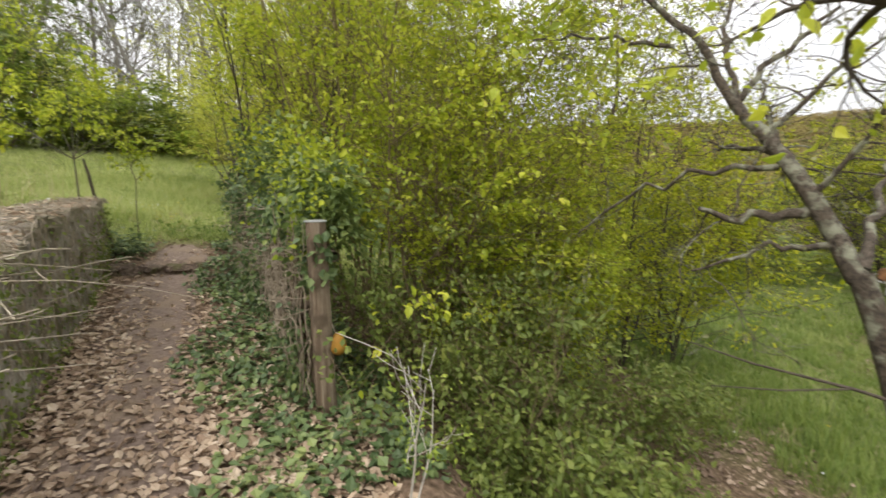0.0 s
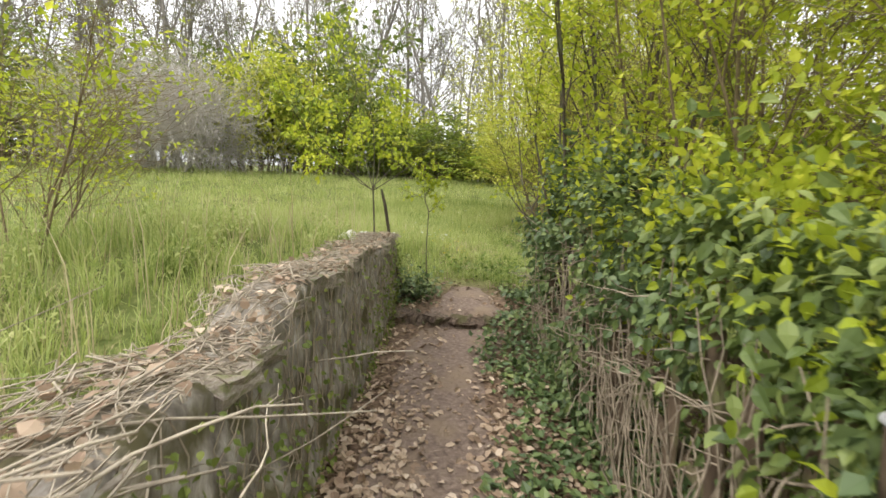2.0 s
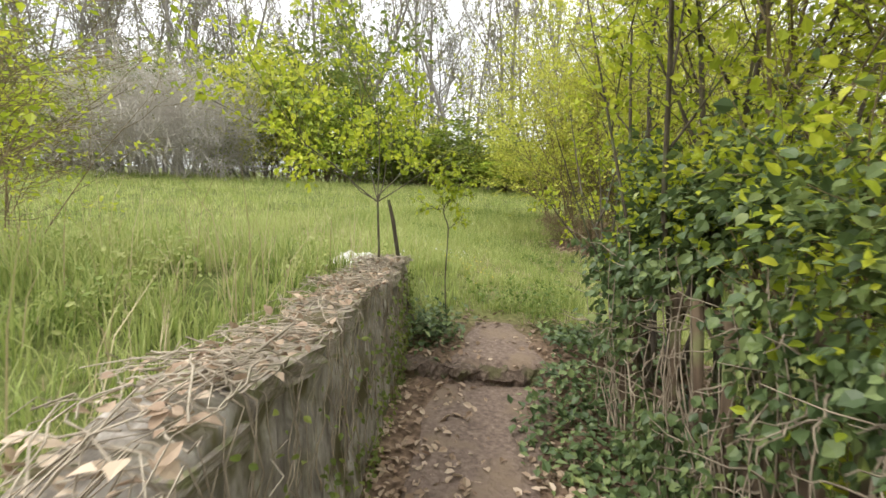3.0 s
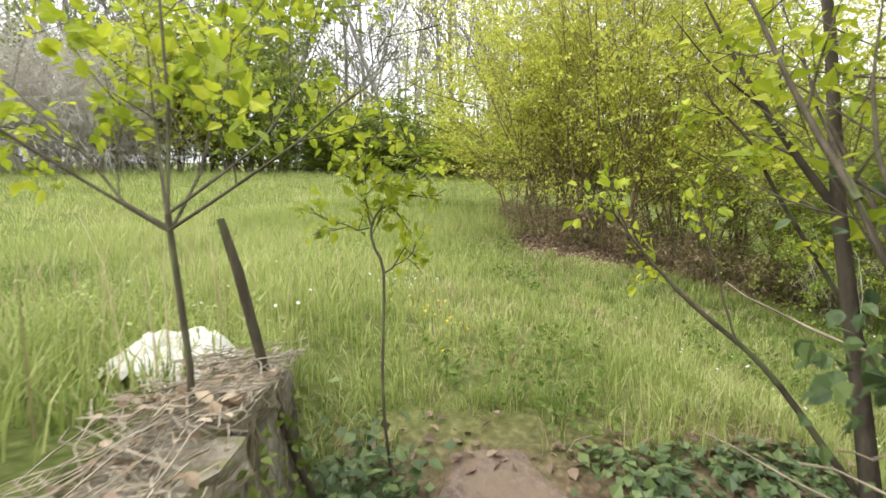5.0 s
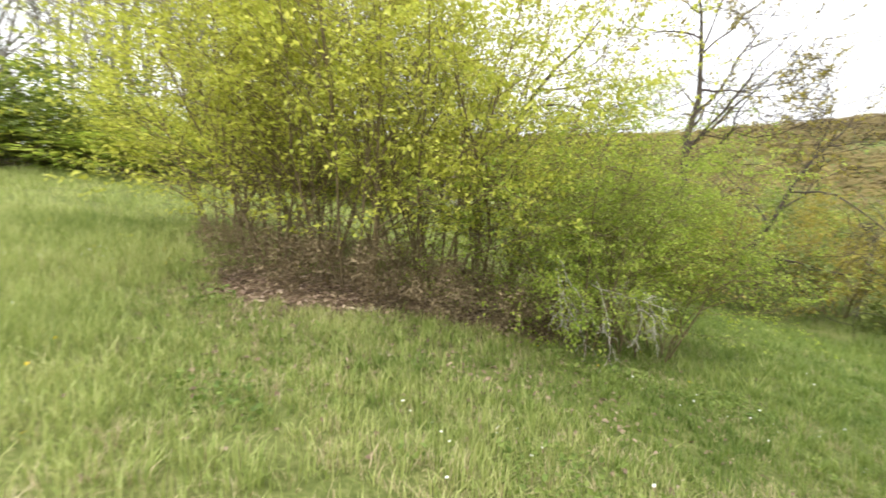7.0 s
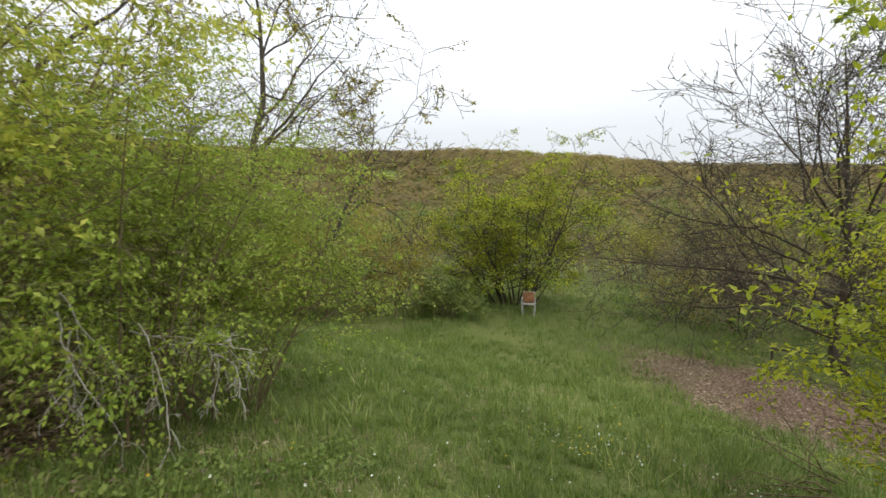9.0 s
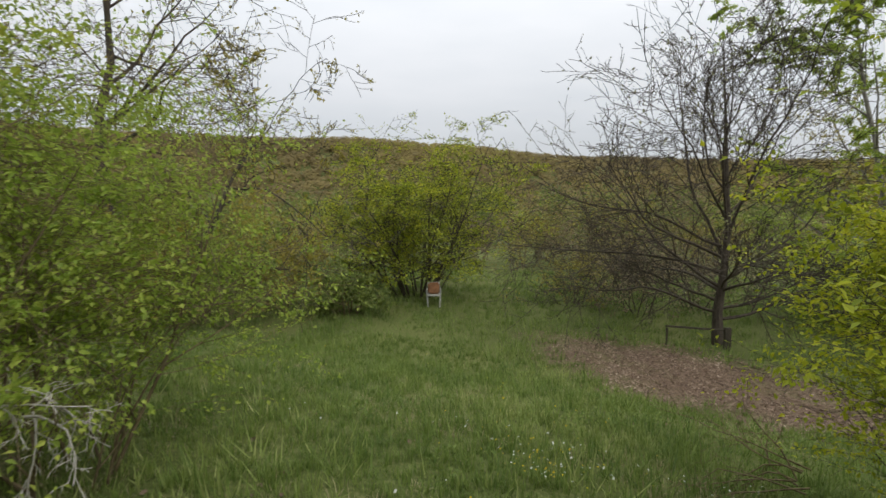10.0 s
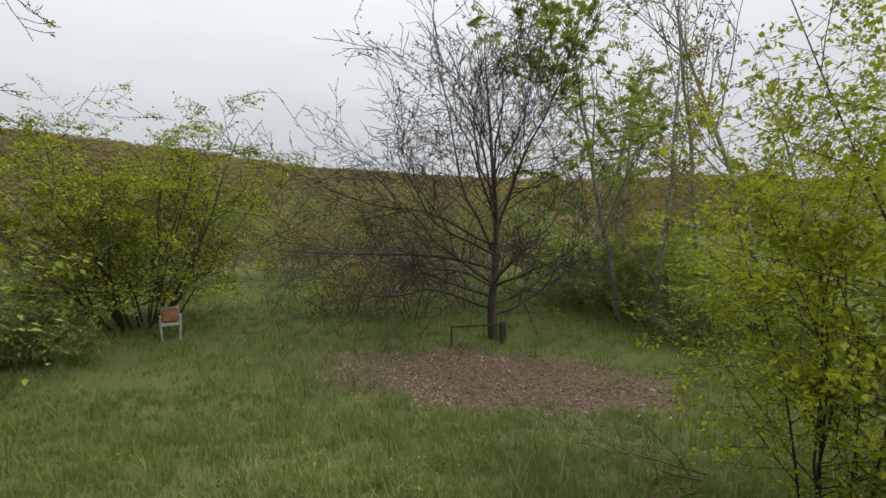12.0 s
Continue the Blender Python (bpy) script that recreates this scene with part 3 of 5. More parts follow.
def sown(rng, n, x0, x1, y0, y1, power=1.0):
    x, y = rng.uniform(x0, x1, n), rng.uniform(y0, y1, n)
    d = np.hypot(x + 3.0, y - 8.0)
    keep = (rng.uniform(0, 1, n) < np.minimum(1, (5.0 / (d + 0.5)) ** power)) & ~no_grass(x, y)
    patch = waves(x, y, 0.5, 31) * 0.5 + waves(x, y, 0.18, 32) * 0.5
    keep &= rng.uniform(-0.6, 0.35, n) < patch + 0.25
    return x[keep], y[keep]


g_rng = np.random.default_rng(11)
x, y = sown(g_rng, 520000, -11, 10, 1.0, 17, 0.9)
tall = 0.15 + 0.09 * waves(x, y, 0.5, 41) + 0.14 * smooth01((-x - 3.6 - (y - 6) * 0.25) / 2.0)
lush_here = waves(x, y, 1.0, 43) - 0.1 + 0.95 * smooth01((x + 2.4) / 2.6) + g_rng.normal(0, 0.25, len(x)) > 0.3
blades("meadow_grass", g_rng, x[~lush_here], y[~lush_here], tall[~lush_here], 0.0042, GRASS, "fresh light green meadow grass, partly tall")
blades("lush_grass", g_rng, x[lush_here], y[lush_here], tall[lush_here] * 0.9, 0.0046, LUSH, "lush deep green grass in patches of the meadow")
x, y = sown(g_rng, 120000, -10, 8, 1.0, 15, 0.9)
k = waves(x, y, 0.45, 51) + g_rng.normal(0, 0.2, len(x)) - 0.3 * smooth01((x + 1.5) / 3) + 0.4 * np.exp(-((x + 2.6) / 1.8) ** 2 - ((y - 9.8) / 1.9) ** 2) > -0.04
blades("dry_grass", g_rng, x[k], y[k], np.full(k.sum(), 0.12), 0.0026, DRY, "straw-coloured dry grass between green blades", lean=1.3)
x, y = g_rng.uniform(-32, 26, 360000), g_rng.uniform(-6, 42, 360000)
k = (np.hypot(x + 3, y - 8) > 5.5) & (np.hypot(x, y) < 55) & ~no_grass(x, y) & ((x > 4) | (y > 4))
low_side = x[k] + g_rng.normal(0, 1.0, k.sum()) > 1.5
xl, yl = x[k][low_side], y[k][low_side]
blades("lower_meadow_grass", g_rng, xl, yl, 0.24 + 0.12 * waves(xl, yl, 1.2, 53), 0.011, LUSH, "deep green grass of the lower meadow", rooted=2.0, simple=True)
x, y = x[k][~low_side], y[k][~low_side]
k = np.ones(len(x), bool)
blades("distant_grass", g_rng, x[k], y[k], 0.26 + 0.12 * waves(x[k], y[k], 1.2, 53), 0.011, GRASS, "tall light green meadow grass farther off", rooted=2.0, simple=True)

x, y = g_rng.uniform(-8, -3.0, 1500), g_rng.uniform(1.2, 8.5, 1500)
k = (x * BX + y * BY < -1.5) & (x * BX + y * BY > -5)
blades("dry_stalks", g_rng, x[k], y[k], np.full(k.sum(), 0.6), 0.0028, DRY, "tall pale dry stalks standing over the grass", lean=0.5, tuft_size=2)


x, y = g_rng.uniform(-9, 6, 60000), g_rng.uniform(5.5, 13, 60000)
k = (waves(x, y, 0.45, 47) + 0.5 * waves(x, y, 0.15, 48) + 0.8 * np.exp(-((x + 3.4) / 0.5) ** 2 - ((y - 7.9) / 0.6) ** 2) > 0.42) & ~no_grass(x, y)
x, y = x[k][:14000], y[k][:14000]
a = g_rng.uniform(0, 6.28, len(x))
tagged(new("meadow_herbs", leaf_cloud("meadow_herbs", g_rng, np.stack([x, y, land(x, y) + g_rng.uniform(0.01, 0.17, len(x))], -1), np.stack([np.cos(a), np.sin(a), 0.5 + 0 * a], -1), 0.045, LUSH, 0.0, 0.9, oval=True)),
       "patches of broad-leaved green herbs in the grass", "herbs", kind="stuff")


x, y = g_rng.uniform(-9, -2.8, 40000), g_rng.uniform(1.2, 6.5, 40000)
s_ = x * BX + y * BY
k = (s_ < -1.5) & (s_ > -6) & (waves(x, y, 0.35, 57) + 0.5 * waves(x, y, 0.12, 58) > 0.2)
x, y = x[k][:9000], y[k][:9000]
a = g_rng.uniform(0, 6.28, len(x))
tall = 0.1 + 0.28 * smooth01((waves(x, y, 0.12, 59) + 0.4) / 0.8)
tagged(new("tall_herbs", leaf_cloud("tall_herbs", g_rng, np.stack([x, y, land(x, y) + tall * g_rng.uniform(0.1, 1.0, len(x))], -1), np.stack([np.cos(a), np.sin(a), 0.4 + 0 * a], -1), 0.034, GRASS, 0.1, 0.9, oval=True)),
       "tall leafy herbs growing through the grass behind the wall", "herbs", kind="stuff")


def strew(name, rng, x, y, size, mat, label, category, tilt=0.35, lift=0.012):
    """Fallen leaves lying on the ground."""
    n = len(x)
    a = rng.uniform(0, 2 * math.pi, n)
    d = unit(np.stack([np.cos(a), np.sin(a), rng.normal(0, tilt, n)], -1))
    up = unit(np.stack([rng.normal(0, tilt, n), rng.normal(0, tilt, n), np.ones(n)], -1))
    side = unit(np.cross(d, up))
    nor = np.cross(side, d)
    s = size * rng.uniform(0.55, 1.35, (n, 1, 1))
    sh = np.array([(0, 0, 0), (-0.34, 0.3, 0.12), (-0.26, 0.72, 0.16), (0, 1, 0.02), (0.26, 0.72, 0.16), (0.34, 0.3, 0.12), (0, 0.5, -0.02)])[None]
    c = np.stack([x, y, land(x, y) + lift + rng.uniform(0, 0.012, n)], -1)
    v = c[:, None] + s * (sh[..., 0:1] * side[:, None] + sh[..., 1:2] * d[:, None] + sh[..., 2:3] * nor[:, None])
    b = (np.arange(n) * 7)[:, None]
    t = np.concatenate([b + np.array([[*f]]) for f in ((0, 6, 1), (1, 6, 2), (2, 6, 3), (3, 6, 4), (4, 6, 5), (5, 6, 0))], 1).reshape(-1, 3)
    return tagged(new(name, mesh_np(name, v.reshape(-1, 3), tris=t, mat=mat)), label, category, kind="stuff")


l_rng = np.random.default_rng(5)
uu, ss = l_rng.uniform(-1.5, 7.0, 24000), l_rng.uniform(-1.15, 0.7, 24000)
trod = np.exp(-((ss + 0.42) / 0.2) ** 2) * (0.55 + 0.45 * smooth01((uu - 2.0) / 2.5))
k = l_rng.uniform(0, 1, len(uu)) < (1 - 0.93 * trod) * (1 - 0.85 * smooth01((uu - 3.5) / 2.5)) * (1 - 0.5 * smooth01((ss + 0.1) / 0.3) * smooth01((uu - 2.5) / 1))
x, y = uu[k] * AX + ss[k] * BX, uu[k] * AY + ss[k] * BY
strew("fallen_leaves", l_rng, x, y, 0.05, LITTER, "dry pale brown fallen leaves along the footpath", "fallen leaves")
x, y = l_rng.uniform(-6, 14, 60000), l_rng.uniform(3.2, 15.5, 60000)
uu = x * AX + y * AY
k = (litter_bed(x, y) > 0.05 + l_rng.uniform(0, 0.75, len(x))) & ((x * BX + y * BY > 0.7) | (uu > 7.2))
xs, ys = l_rng.normal(-2.6, 1.5, 1100), l_rng.normal(11.4, 1.0, 1100)
x, y = np.concatenate([x[k], xs]), np.concatenate([y[k], ys])
strew("leaf_litter", l_rng, x, y, 0.056, BED_LITTER, "brown leaf litter under the bare tree and bushes", "leaf litter")

# ---- woods on the far slopes ----
h_rng = np.random.default_rng(71)
n, per = 8500, 56
az = np.radians(h_rng.uniform(-15, 135, n))
dist = 95 + 262 * h_rng.uniform(0, 1, n) ** 0.75
tx, ty = dist * np.sin(az), dist * np.cos(az)
size = h_rng.uniform(2.2, 4.6, n) * (0.75 + 0.25 * dist / 340)
out = unit(h_rng.normal(0, 1, (n, per, 3)) + np.array([0, 0, 0.35]))
c = np.stack([tx, ty, land(tx, ty) + size * 0.5], -1)[:, None] + out * size[:, None, None] * h_rng.uniform(0.75, 1.05, (n, per, 1)) * np.array([1, 1, 0.6])
c, out = c.reshape(-1, 3), unit(out.reshape(-1, 3) * 0.6 + np.array([-0.15, -0.25, 0.9]) + h_rng.normal(0, 0.25, (n * per, 3)))
e1 = unit(np.cross(out, h_rng.normal(0, 1, c.shape)))
e2 = np.cross(out, e1)
sz = np.repeat(size, per)[:, None] * h_rng.uniform(0.1, 0.24, (len(c), 1))
v = np.stack([c - e1 * sz - e2 * sz * 0.5, c + e1 * sz - e2 * sz * 0.4, c + e2 * sz], 1)
hm = mesh_np("hillside_woods", v.reshape(-1, 3), tris=np.arange(len(c) * 3).reshape(-1, 3), mat=WOODS)
tint = np.clip(0.4 + 0.42 * waves(tx, ty, 26, 72) + h_rng.normal(0, 0.16, n), 0, 0.85)
hm.attributes.new("tint", "FLOAT", "POINT").data.foreach_set("value", np.repeat(tint, per * 3).astype(np.float32))
tagged(new("hillside_woods", hm), "olive and brown deciduous woods covering the far hillside", "woods", kind="stuff")


# ---- shrubs and trees ----
def at_land(x, y):
    return (x, y, land_at(x, y))


SHRUB = dict(depth=3, level=0.45, kids=[7, 5, 4], bare=0.22, ratio=0.5, angle=(22, 55), wiggle=0.1, lift=0.07, steps=5, taper=0.25, thin=0.55)
THICKET = dict(depth=3, kids=[6, 5, 4], bare=0.1, ratio=0.55, angle=(30, 75), wiggle=0.16, lift=0.03, steps=5, taper=0.25, thin=0.55)
DROOP = dict(depth=3, level=0.4, kids=[7, 6, 4], bare=0.15, ratio=0.55, angle=(30, 75), wiggle=0.12, lift=0.0, twig_lift=-0.08, steps=6, taper=0.25, thin=0.55)
s_rng = np.random.default_rng(100)

# the hedge of hazels beyond the paling fence
HEDGE = [(-0.55, 4.55, 3.6, 0.45), (-0.05, 4.35, 3.0, 0.15), (0.8, 4.5, 1.35, 0.2), (-0.15, 5.6, 3.5, 0.18), (1.3, 5.6, 1.4, 0.22), (-1.15, 6.0, 4.4, 0.4), (0.45, 4.9, 2.1, 0.18)]
for i, (x, y, tall, lean) in enumerate(HEDGE):
    plant("hazel_shrub", at_land(x, y), 200 + i, fan(s_rng, 9, lean, tall, 0.02, 0.35), dict(SHRUB, drawn=4), 11500, 0.052, HAZEL, BROWN_BARK,
          "many-stemmed hazel shrub in bright yellow-green young leaf", "shrub", "hedge shrubs", low=0.4, oval=(i == 0))
LOW = [(0.25, 3.25, 1.2), (0.95, 3.15, 1.1), (-0.2, 3.6, 1.3), (1.6, 3.9, 0.9), (1.25, 2.6, 0.5), (0.45, 2.4, 0.55)]
for i, (x, y, tall) in enumerate(LOW):
    plant("bramble", at_land(x, y), 230 + i, fan(s_rng, 9, 1.0, tall, 0.007, 0.25), dict(THICKET, drawn=3), 4200, 0.05, DULL, BROWN_BARK,
          "low green bramble thicket at the foot of the hedge", "bramble", "brambles under the hedge", flat=1.0)

# the wide yellow-green thicket at the meadow's edge
BIG = [(-5.0, 14.6, 4.6, 0.5), (-3.7, 13.9, 5.2, 0.45), (-2.5, 14.2, 5.4, 0.45), (-4.4, 16.0, 5.4, 0.5), (-1.4, 14.6, 4.8, 0.5), (-6.3, 16.6, 4.4, 0.5), (-2.6, 16.4, 5.6, 0.4)]
for i, (x, y, tall, lean) in enumerate(BIG):
    plant("field_maple_bush", at_land(x, y), 260 + i, fan(s_rng, 9, lean, tall, 0.028, 0.4), dict(SHRUB, bare=0.1, kids=[10, 5, 4], angle=(25, 65), drawn=3), 16500, 0.07, YELLOW, BROWN_BARK,
          "tall bush with bare brown stems below and yellow-green leaves", "bush", "bushes of the thicket", low=0.65)
for i, (x, y) in enumerate([(-5.0, 13.9), (-4.0, 13.3), (-3.0, 13.1), (-2.0, 13.0), (-1.2, 13.3), (-3.4, 14.4), (-2.2, 14.2), (-4.6, 14.8), (-1.0, 14.3), (-5.6, 15.2), (-3.6, 15.4), (-2.0, 15.4)]):
    plant("dead_bramble", at_land(x, y), 280 + i, fan(s_rng, 10, 0.8, 0.75, 0.006, 0.5), dict(THICKET, drawn=3), 1500, 0.05, BROWN_LEAVES, BROWN_BARK,
          "tangle of brown dead bramble under the tall bushes", "bramble", "dead brambles")
for i, (x, y, tall) in enumerate([(-0.4, 12.9, 3.1), (0.6, 13.0, 3.0), (0.1, 14.2, 3.6)]):
    plant("willow_bush", at_land(x, y), 290 + i, fan(s_rng, 11, 0.5, tall, 0.016, 0.5), DROOP, 23000, 0.046, GREEN, BROWN_BARK,
          "dense rounded bush with small fresh green leaves", "bush", "rounded green bushes", low=0.2)


def twig_fan(name, place, seed, count, length, mat, label, aim, spec=None):
    rng = np.random.default_rng(seed)
    twigs = []
    spec = spec or dict(depth=2, kids=[5, 3], bare=0.3, ratio=0.5, angle=(25, 60), wiggle=0.2, lift=-0.05, steps=6, taper=0.3, thin=0.6)
    e = thing(name, place, label, "twigs")
    for _ in range(count):
        tubes = Tubes(4)
        grow(rng, tubes, twigs, rng.normal(0, 0.08, 3), np.array(aim) + rng.normal(0, 0.45, 3), length * rng.uniform(0.6, 1.2), 0.009, 0, spec)
        part_mesh("twig", tubes.mesh("twig", mat), e)
    return e


DEAD_SPRAY = dict(depth=3, kids=[4, 3, 2], bare=0.25, ratio=0.45, angle=(20, 55), wiggle=0.18, lift=-0.1, steps=7, taper=0.3, thin=0.6, least=0.002)
for k, (x, y, z, long, aim) in enumerate([(-0.95, 12.7, 1.3, 1.0, (0.0, -0.4, -0.7)), (-0.45, 12.4, 1.1, 0.8, (0.25, -0.4, -0.7)), (0.05, 12.3, 0.85, 0.7, (0.4, -0.4, -0.7))]):
    twig_fan("dead_branch", (x, y, z), 301 + k, 3, long, PALE_TWIGS, "bleached dead branches hanging out of the green bush", aim, DEAD_SPRAY)

# trees behind the thicket
OPEN = dict(depth=4, kids=[11, 5, 4, 3], bare=0.3, ratio=0.5, angle=(35, 70), wiggle=0.2, lift=0.04, steps=8, taper=0.16, thin=0.5, least=0.009)
for i, (x, y, tall) in enumerate([(7.1, 21.6, 11.0), (1.2, 27.5, 11.0)]):
    plant("oak_tree", at_land(x, y), 310 + i, [(0.05, 0, 1, tall, 0.2, 0, 0), (0.45, -0.2, 1, tall * 0.7, 0.12, 0.1, 0)], OPEN, 6000, 0.11, OCHRE, DARK_BARK,
          "spreading dark oak tree just coming into leaf", "tree", "oaks beyond the thicket", low=3.0, clump=0.5)

# the hawthorn by the chair
plant("hawthorn_bush", at_land(16.0, 16.6), 320, fan(s_rng, 24, 0.75, 5.9, 0.045, 1.0), dict(SHRUB, bare=0.12, kids=[8, 6, 4], angle=(30, 75), ratio=0.42, lift=0.02, least=0.006), 46000, 0.095, HAWTHORN, DARK_BARK,
      "rounded hawthorn bush in yellow-green leaf with dark stems", "bush", low=0.3, cluster=0.09, clump=0.5)
for i, (x, y, tall, mat) in enumerate([(11.4, 19.6, 2.6, OCHRE), (9.2, 20.4, 2.6, DULL), (13.0, 23.5, 3.6, OCHRE), (10.6, 23.0, 3.6, OCHRE), (15.5, 24.0, 3.2, DULL), (11.9, 17.4, 1.5, DULL), (7.4, 21.5, 2.8, DULL), (6.0, 20.0, 2.4, OCHRE)]):
    plant("meadow_bush", at_land(x, y), 330 + i, fan(s_rng, 9, 0.7, tall, 0.025, 0.4), dict(THICKET, drawn=3), 5000, 0.11, mat, BROWN_BARK,
          "bush in young leaf at the lower meadow edge", "bush", "bushes below the slope")

# the bare tree over the leaf bed
apple_foot = at_land(13.0, 6.3)
apple = thing("bare_apple_tree", apple_foot, "nearly bare spreading tree with fine dark twigs", "tree")
a_rng = np.random.default_rng(347)
twigs = []
tubes = Tubes(9)
lead = np.array([(0, 0, -0.1), (0.05, 0.04, 0.9), (-0.02, -0.05, 2.0), (0.05, -0.12, 3.3), (0.0, 0.0, 4.8), (0.16, 0.06, 6.4), (0.1, 0.2, 8.2)])
tubes.add(lead, [0.17, 0.13, 0.1, 0.075, 0.055, 0.035, 0.01])
part_mesh("trunk", tubes.mesh("trunk", DARK_BARK), apple)
# height of the fork, the way it leaves, its length: long arching limbs low down, rising ones above
APPLE_LIMBS = [(2.0, 0.1, 1.0, 0.66, 6.2), (1.6, 0.0, 1.0, 0.42, 5.4), (2.4, -0.2, 1.0, 0.55, 5.2), (2.7, 0.3, 1.0, 0.42, 5.6), (0.9, -0.1, 1.0, 0.26, 4.4), (0.7, 0.1, -1.0, 0.3, 4.0), (1.8, 0.2, -1.0, 0.45, 4.2),
               (1.6, -1.0, 0.35, 0.55, 3.4), (1.2, 1.0, -0.3, 0.4, 5.0), (1.5, -0.8, -0.7, 0.5, 3.2), (1.5, 0.8, 0.7, 0.35, 5.0), (2.3, 0.1, 0.5, 1.0, 6.4),
               (3.0, 0.0, -0.4, 1.0, 5.6), (2.8, 0.6, 0.1, 1.0, 5.6), (2.6, -0.6, -0.1, 1.0, 5.4), (3.4, -0.5, 0.6, 0.8, 4.8), (3.6, 0.5, -0.6, 0.8, 4.4),
               (4.2, 0.0, 0.7, 0.9, 4.2), (4.6, -0.1, -0.6, 0.9, 3.6), (5.2, 0.3, 0.4, 1.0, 3.0), (5.8, -0.3, -0.3, 1.0, 2.6), (1.2, 0.3, 0.9, 0.3, 3.6), (1.0, 0.2, -0.9, 0.3, 3.2)]
for h, dx, dy, rise, reach in APPLE_LIMBS:
    p = np.array([np.interp(h, lead[:, 2], lead[:, 0]), np.interp(h, lead[:, 2], lead[:, 1]), h])
    low_limb = rise < 0.35
    tubes = Tubes(5)
    grow(a_rng, tubes, twigs, p, (dx, dy, rise), reach, 0.06 * (1 - 0.09 * h) * (0.6 + reach / 15), 1,
         dict(depth=4, kids=[9, 13, 6, 3], bare=0.15, ratio=0.37, angle=(25, 65), wiggle=0.13, steps=10, taper=0.2, thin=0.5, least=0.0068,
              lift=-0.012 if low_limb else 0.01 if rise < 0.7 else 0.03, twig_lift=0.0 if low_limb else 0.03))
    part_mesh("limb", tubes.mesh("limb", DARK_BARK), apple)
P, D = np.concatenate([t[0] for t in twigs]), np.concatenate([t[1] for t in twigs])
i = a_rng.integers(0, len(P), 4200)
i = i[(P[i, 2] > 3.0) | (a_rng.uniform(0, 1, len(i)) < 0.2)]
part_mesh("crown", leaf_cloud("crown", a_rng, P[i] + a_rng.normal(0, 0.04, (len(i), 3)), D[i], 0.075, PALE_BUDS), apple, "tiny brownish opening leaves")

# birch-like tree and the wood behind the bare tree
BIRCH = dict(depth=3, kids=[22, 6, 4], bare=0.15, ratio=0.3, angle=(30, 65), wiggle=0.09, lift=0.02, twig_lift=-0.12, steps=9, taper=0.12, thin=0.45)
plant("birch_tree", at_land(15.0, 1.2), 350, [(0.03, 0.0, 1, 11.0, 0.12, 0, 0)], dict(BIRCH, ratio=0.36), 52000, 0.078, GREEN, GREY_BARK,
      "slender birch tree hung with fresh green leaves", "tree", droop=0.7, clump=1.6)
for i, (x, y, tall) in enumerate([(17.5, -0.5, 9.5), (13.6, 0.6, 8.5), (21.0, -2.0, 9.0), (12.0, -4.0, 8.0)]):
    plant("woodland_tree", at_land(x, y), 355 + i, [(0.03, 0.02, 1, tall, 0.12, 0, 0), (0.2, -0.1, 1, tall * 0.8, 0.08, 0.3, 0)], dict(BIRCH, drawn=3), 6000, 0.1, OCHRE, GREY_BARK,
          "tall thin woodland tree with sparse brownish young leaves", "tree", "trees behind the leaf bed")
for i, (x, y, tall, mat) in enumerate([(16.0, 8.2, 2.4, BROWN_LEAVES), (18.0, 6.0, 2.6, BROWN_LEAVES), (17.0, 10.5, 2.0, OCHRE), (20.0, 9.0, 2.6, BROWN_LEAVES), (14.5, 1.0, 2.0, DULL), (11.5, 1.0, 1.6, DULL)]):
    plant("brown_thicket", at_land(x, y), 362 + i, fan(s_rng, 10, 0.8, tall, 0.02, 0.5), dict(THICKET, drawn=3, least=0.004), 3000, 0.08, mat, DARK_BARK,
          "brownish leafless thicket with few young leaves", "thicket", "thickets behind the bare tree")

# near shrub beside the end of the walk
for i, (x, y, tall) in enumerate([(3.1, 6.6, 3.5), (2.2, 6.1, 4.4)]):
    plant("maple_shrub", at_land(x, y), 375 + i, fan(s_rng, 8, 0.2, tall, 0.013, 0.25), dict(SHRUB, bare=0.08, kids=[10, 6, 4], angle=(35, 75), ratio=0.38, lift=0.03), 16000, 0.05, HAW, DARK_BARK,
          "yellow-green maple shrub with thin dark stems", "shrub", "shrubs beside the leaf bed", low=0.25)
twig_fan("fallen_twigs", (3.4, 7.5, land_at(3.4, 7.5) + 0.3), 380, 9, 1.1, BROWN_BARK, "thin brown twigs arching over the grass", (0.3, 0.75, 0.1))

# shrubs left of the wall
for i, (x, y, tall) in enumerate([(-5.5, 3.0, 1.9), (-7.4, 4.0, 2.3)]):
    plant("elder_shrub", at_land(x, y), 385 + i, fan(s_rng, 6, 0.5, tall, 0.012, 0.2), SHRUB, 1500, 0.058, HAZEL, BROWN_BARK,
          "thin young shrub with few yellow-green leaves", "shrub", "young shrubs by the wall")

# ---- the tree line round the upper meadow ----
TALL = dict(depth=4, kids=[11, 5, 3, 2], bare=0.3, ratio=0.36, angle=(20, 50), wiggle=0.08, lift=0.06, steps=6, taper=0.15, thin=0.45, least=0.014, drawn=4)
kinds = []
for i in range(4):
    kinds.append(plant("woodland_edge_tree", (0, 0, -50), 400 + i, [(0.03, 0.02, 1, 14.0 + i, 0.16, 0, 0)] + ([(0.12, -0.06, 1, 11.5, 0.11, 0.4, 0.2)] if i % 2 else []),
                       TALL, 700, 0.17, PALE_BUDS, GREY_BARK, "tall slender grey tree just coming into leaf", "tree", "trees round the meadow", sides=4, cluster=0.12, clear=False))
t_rng = np.random.default_rng(410)
spots = []
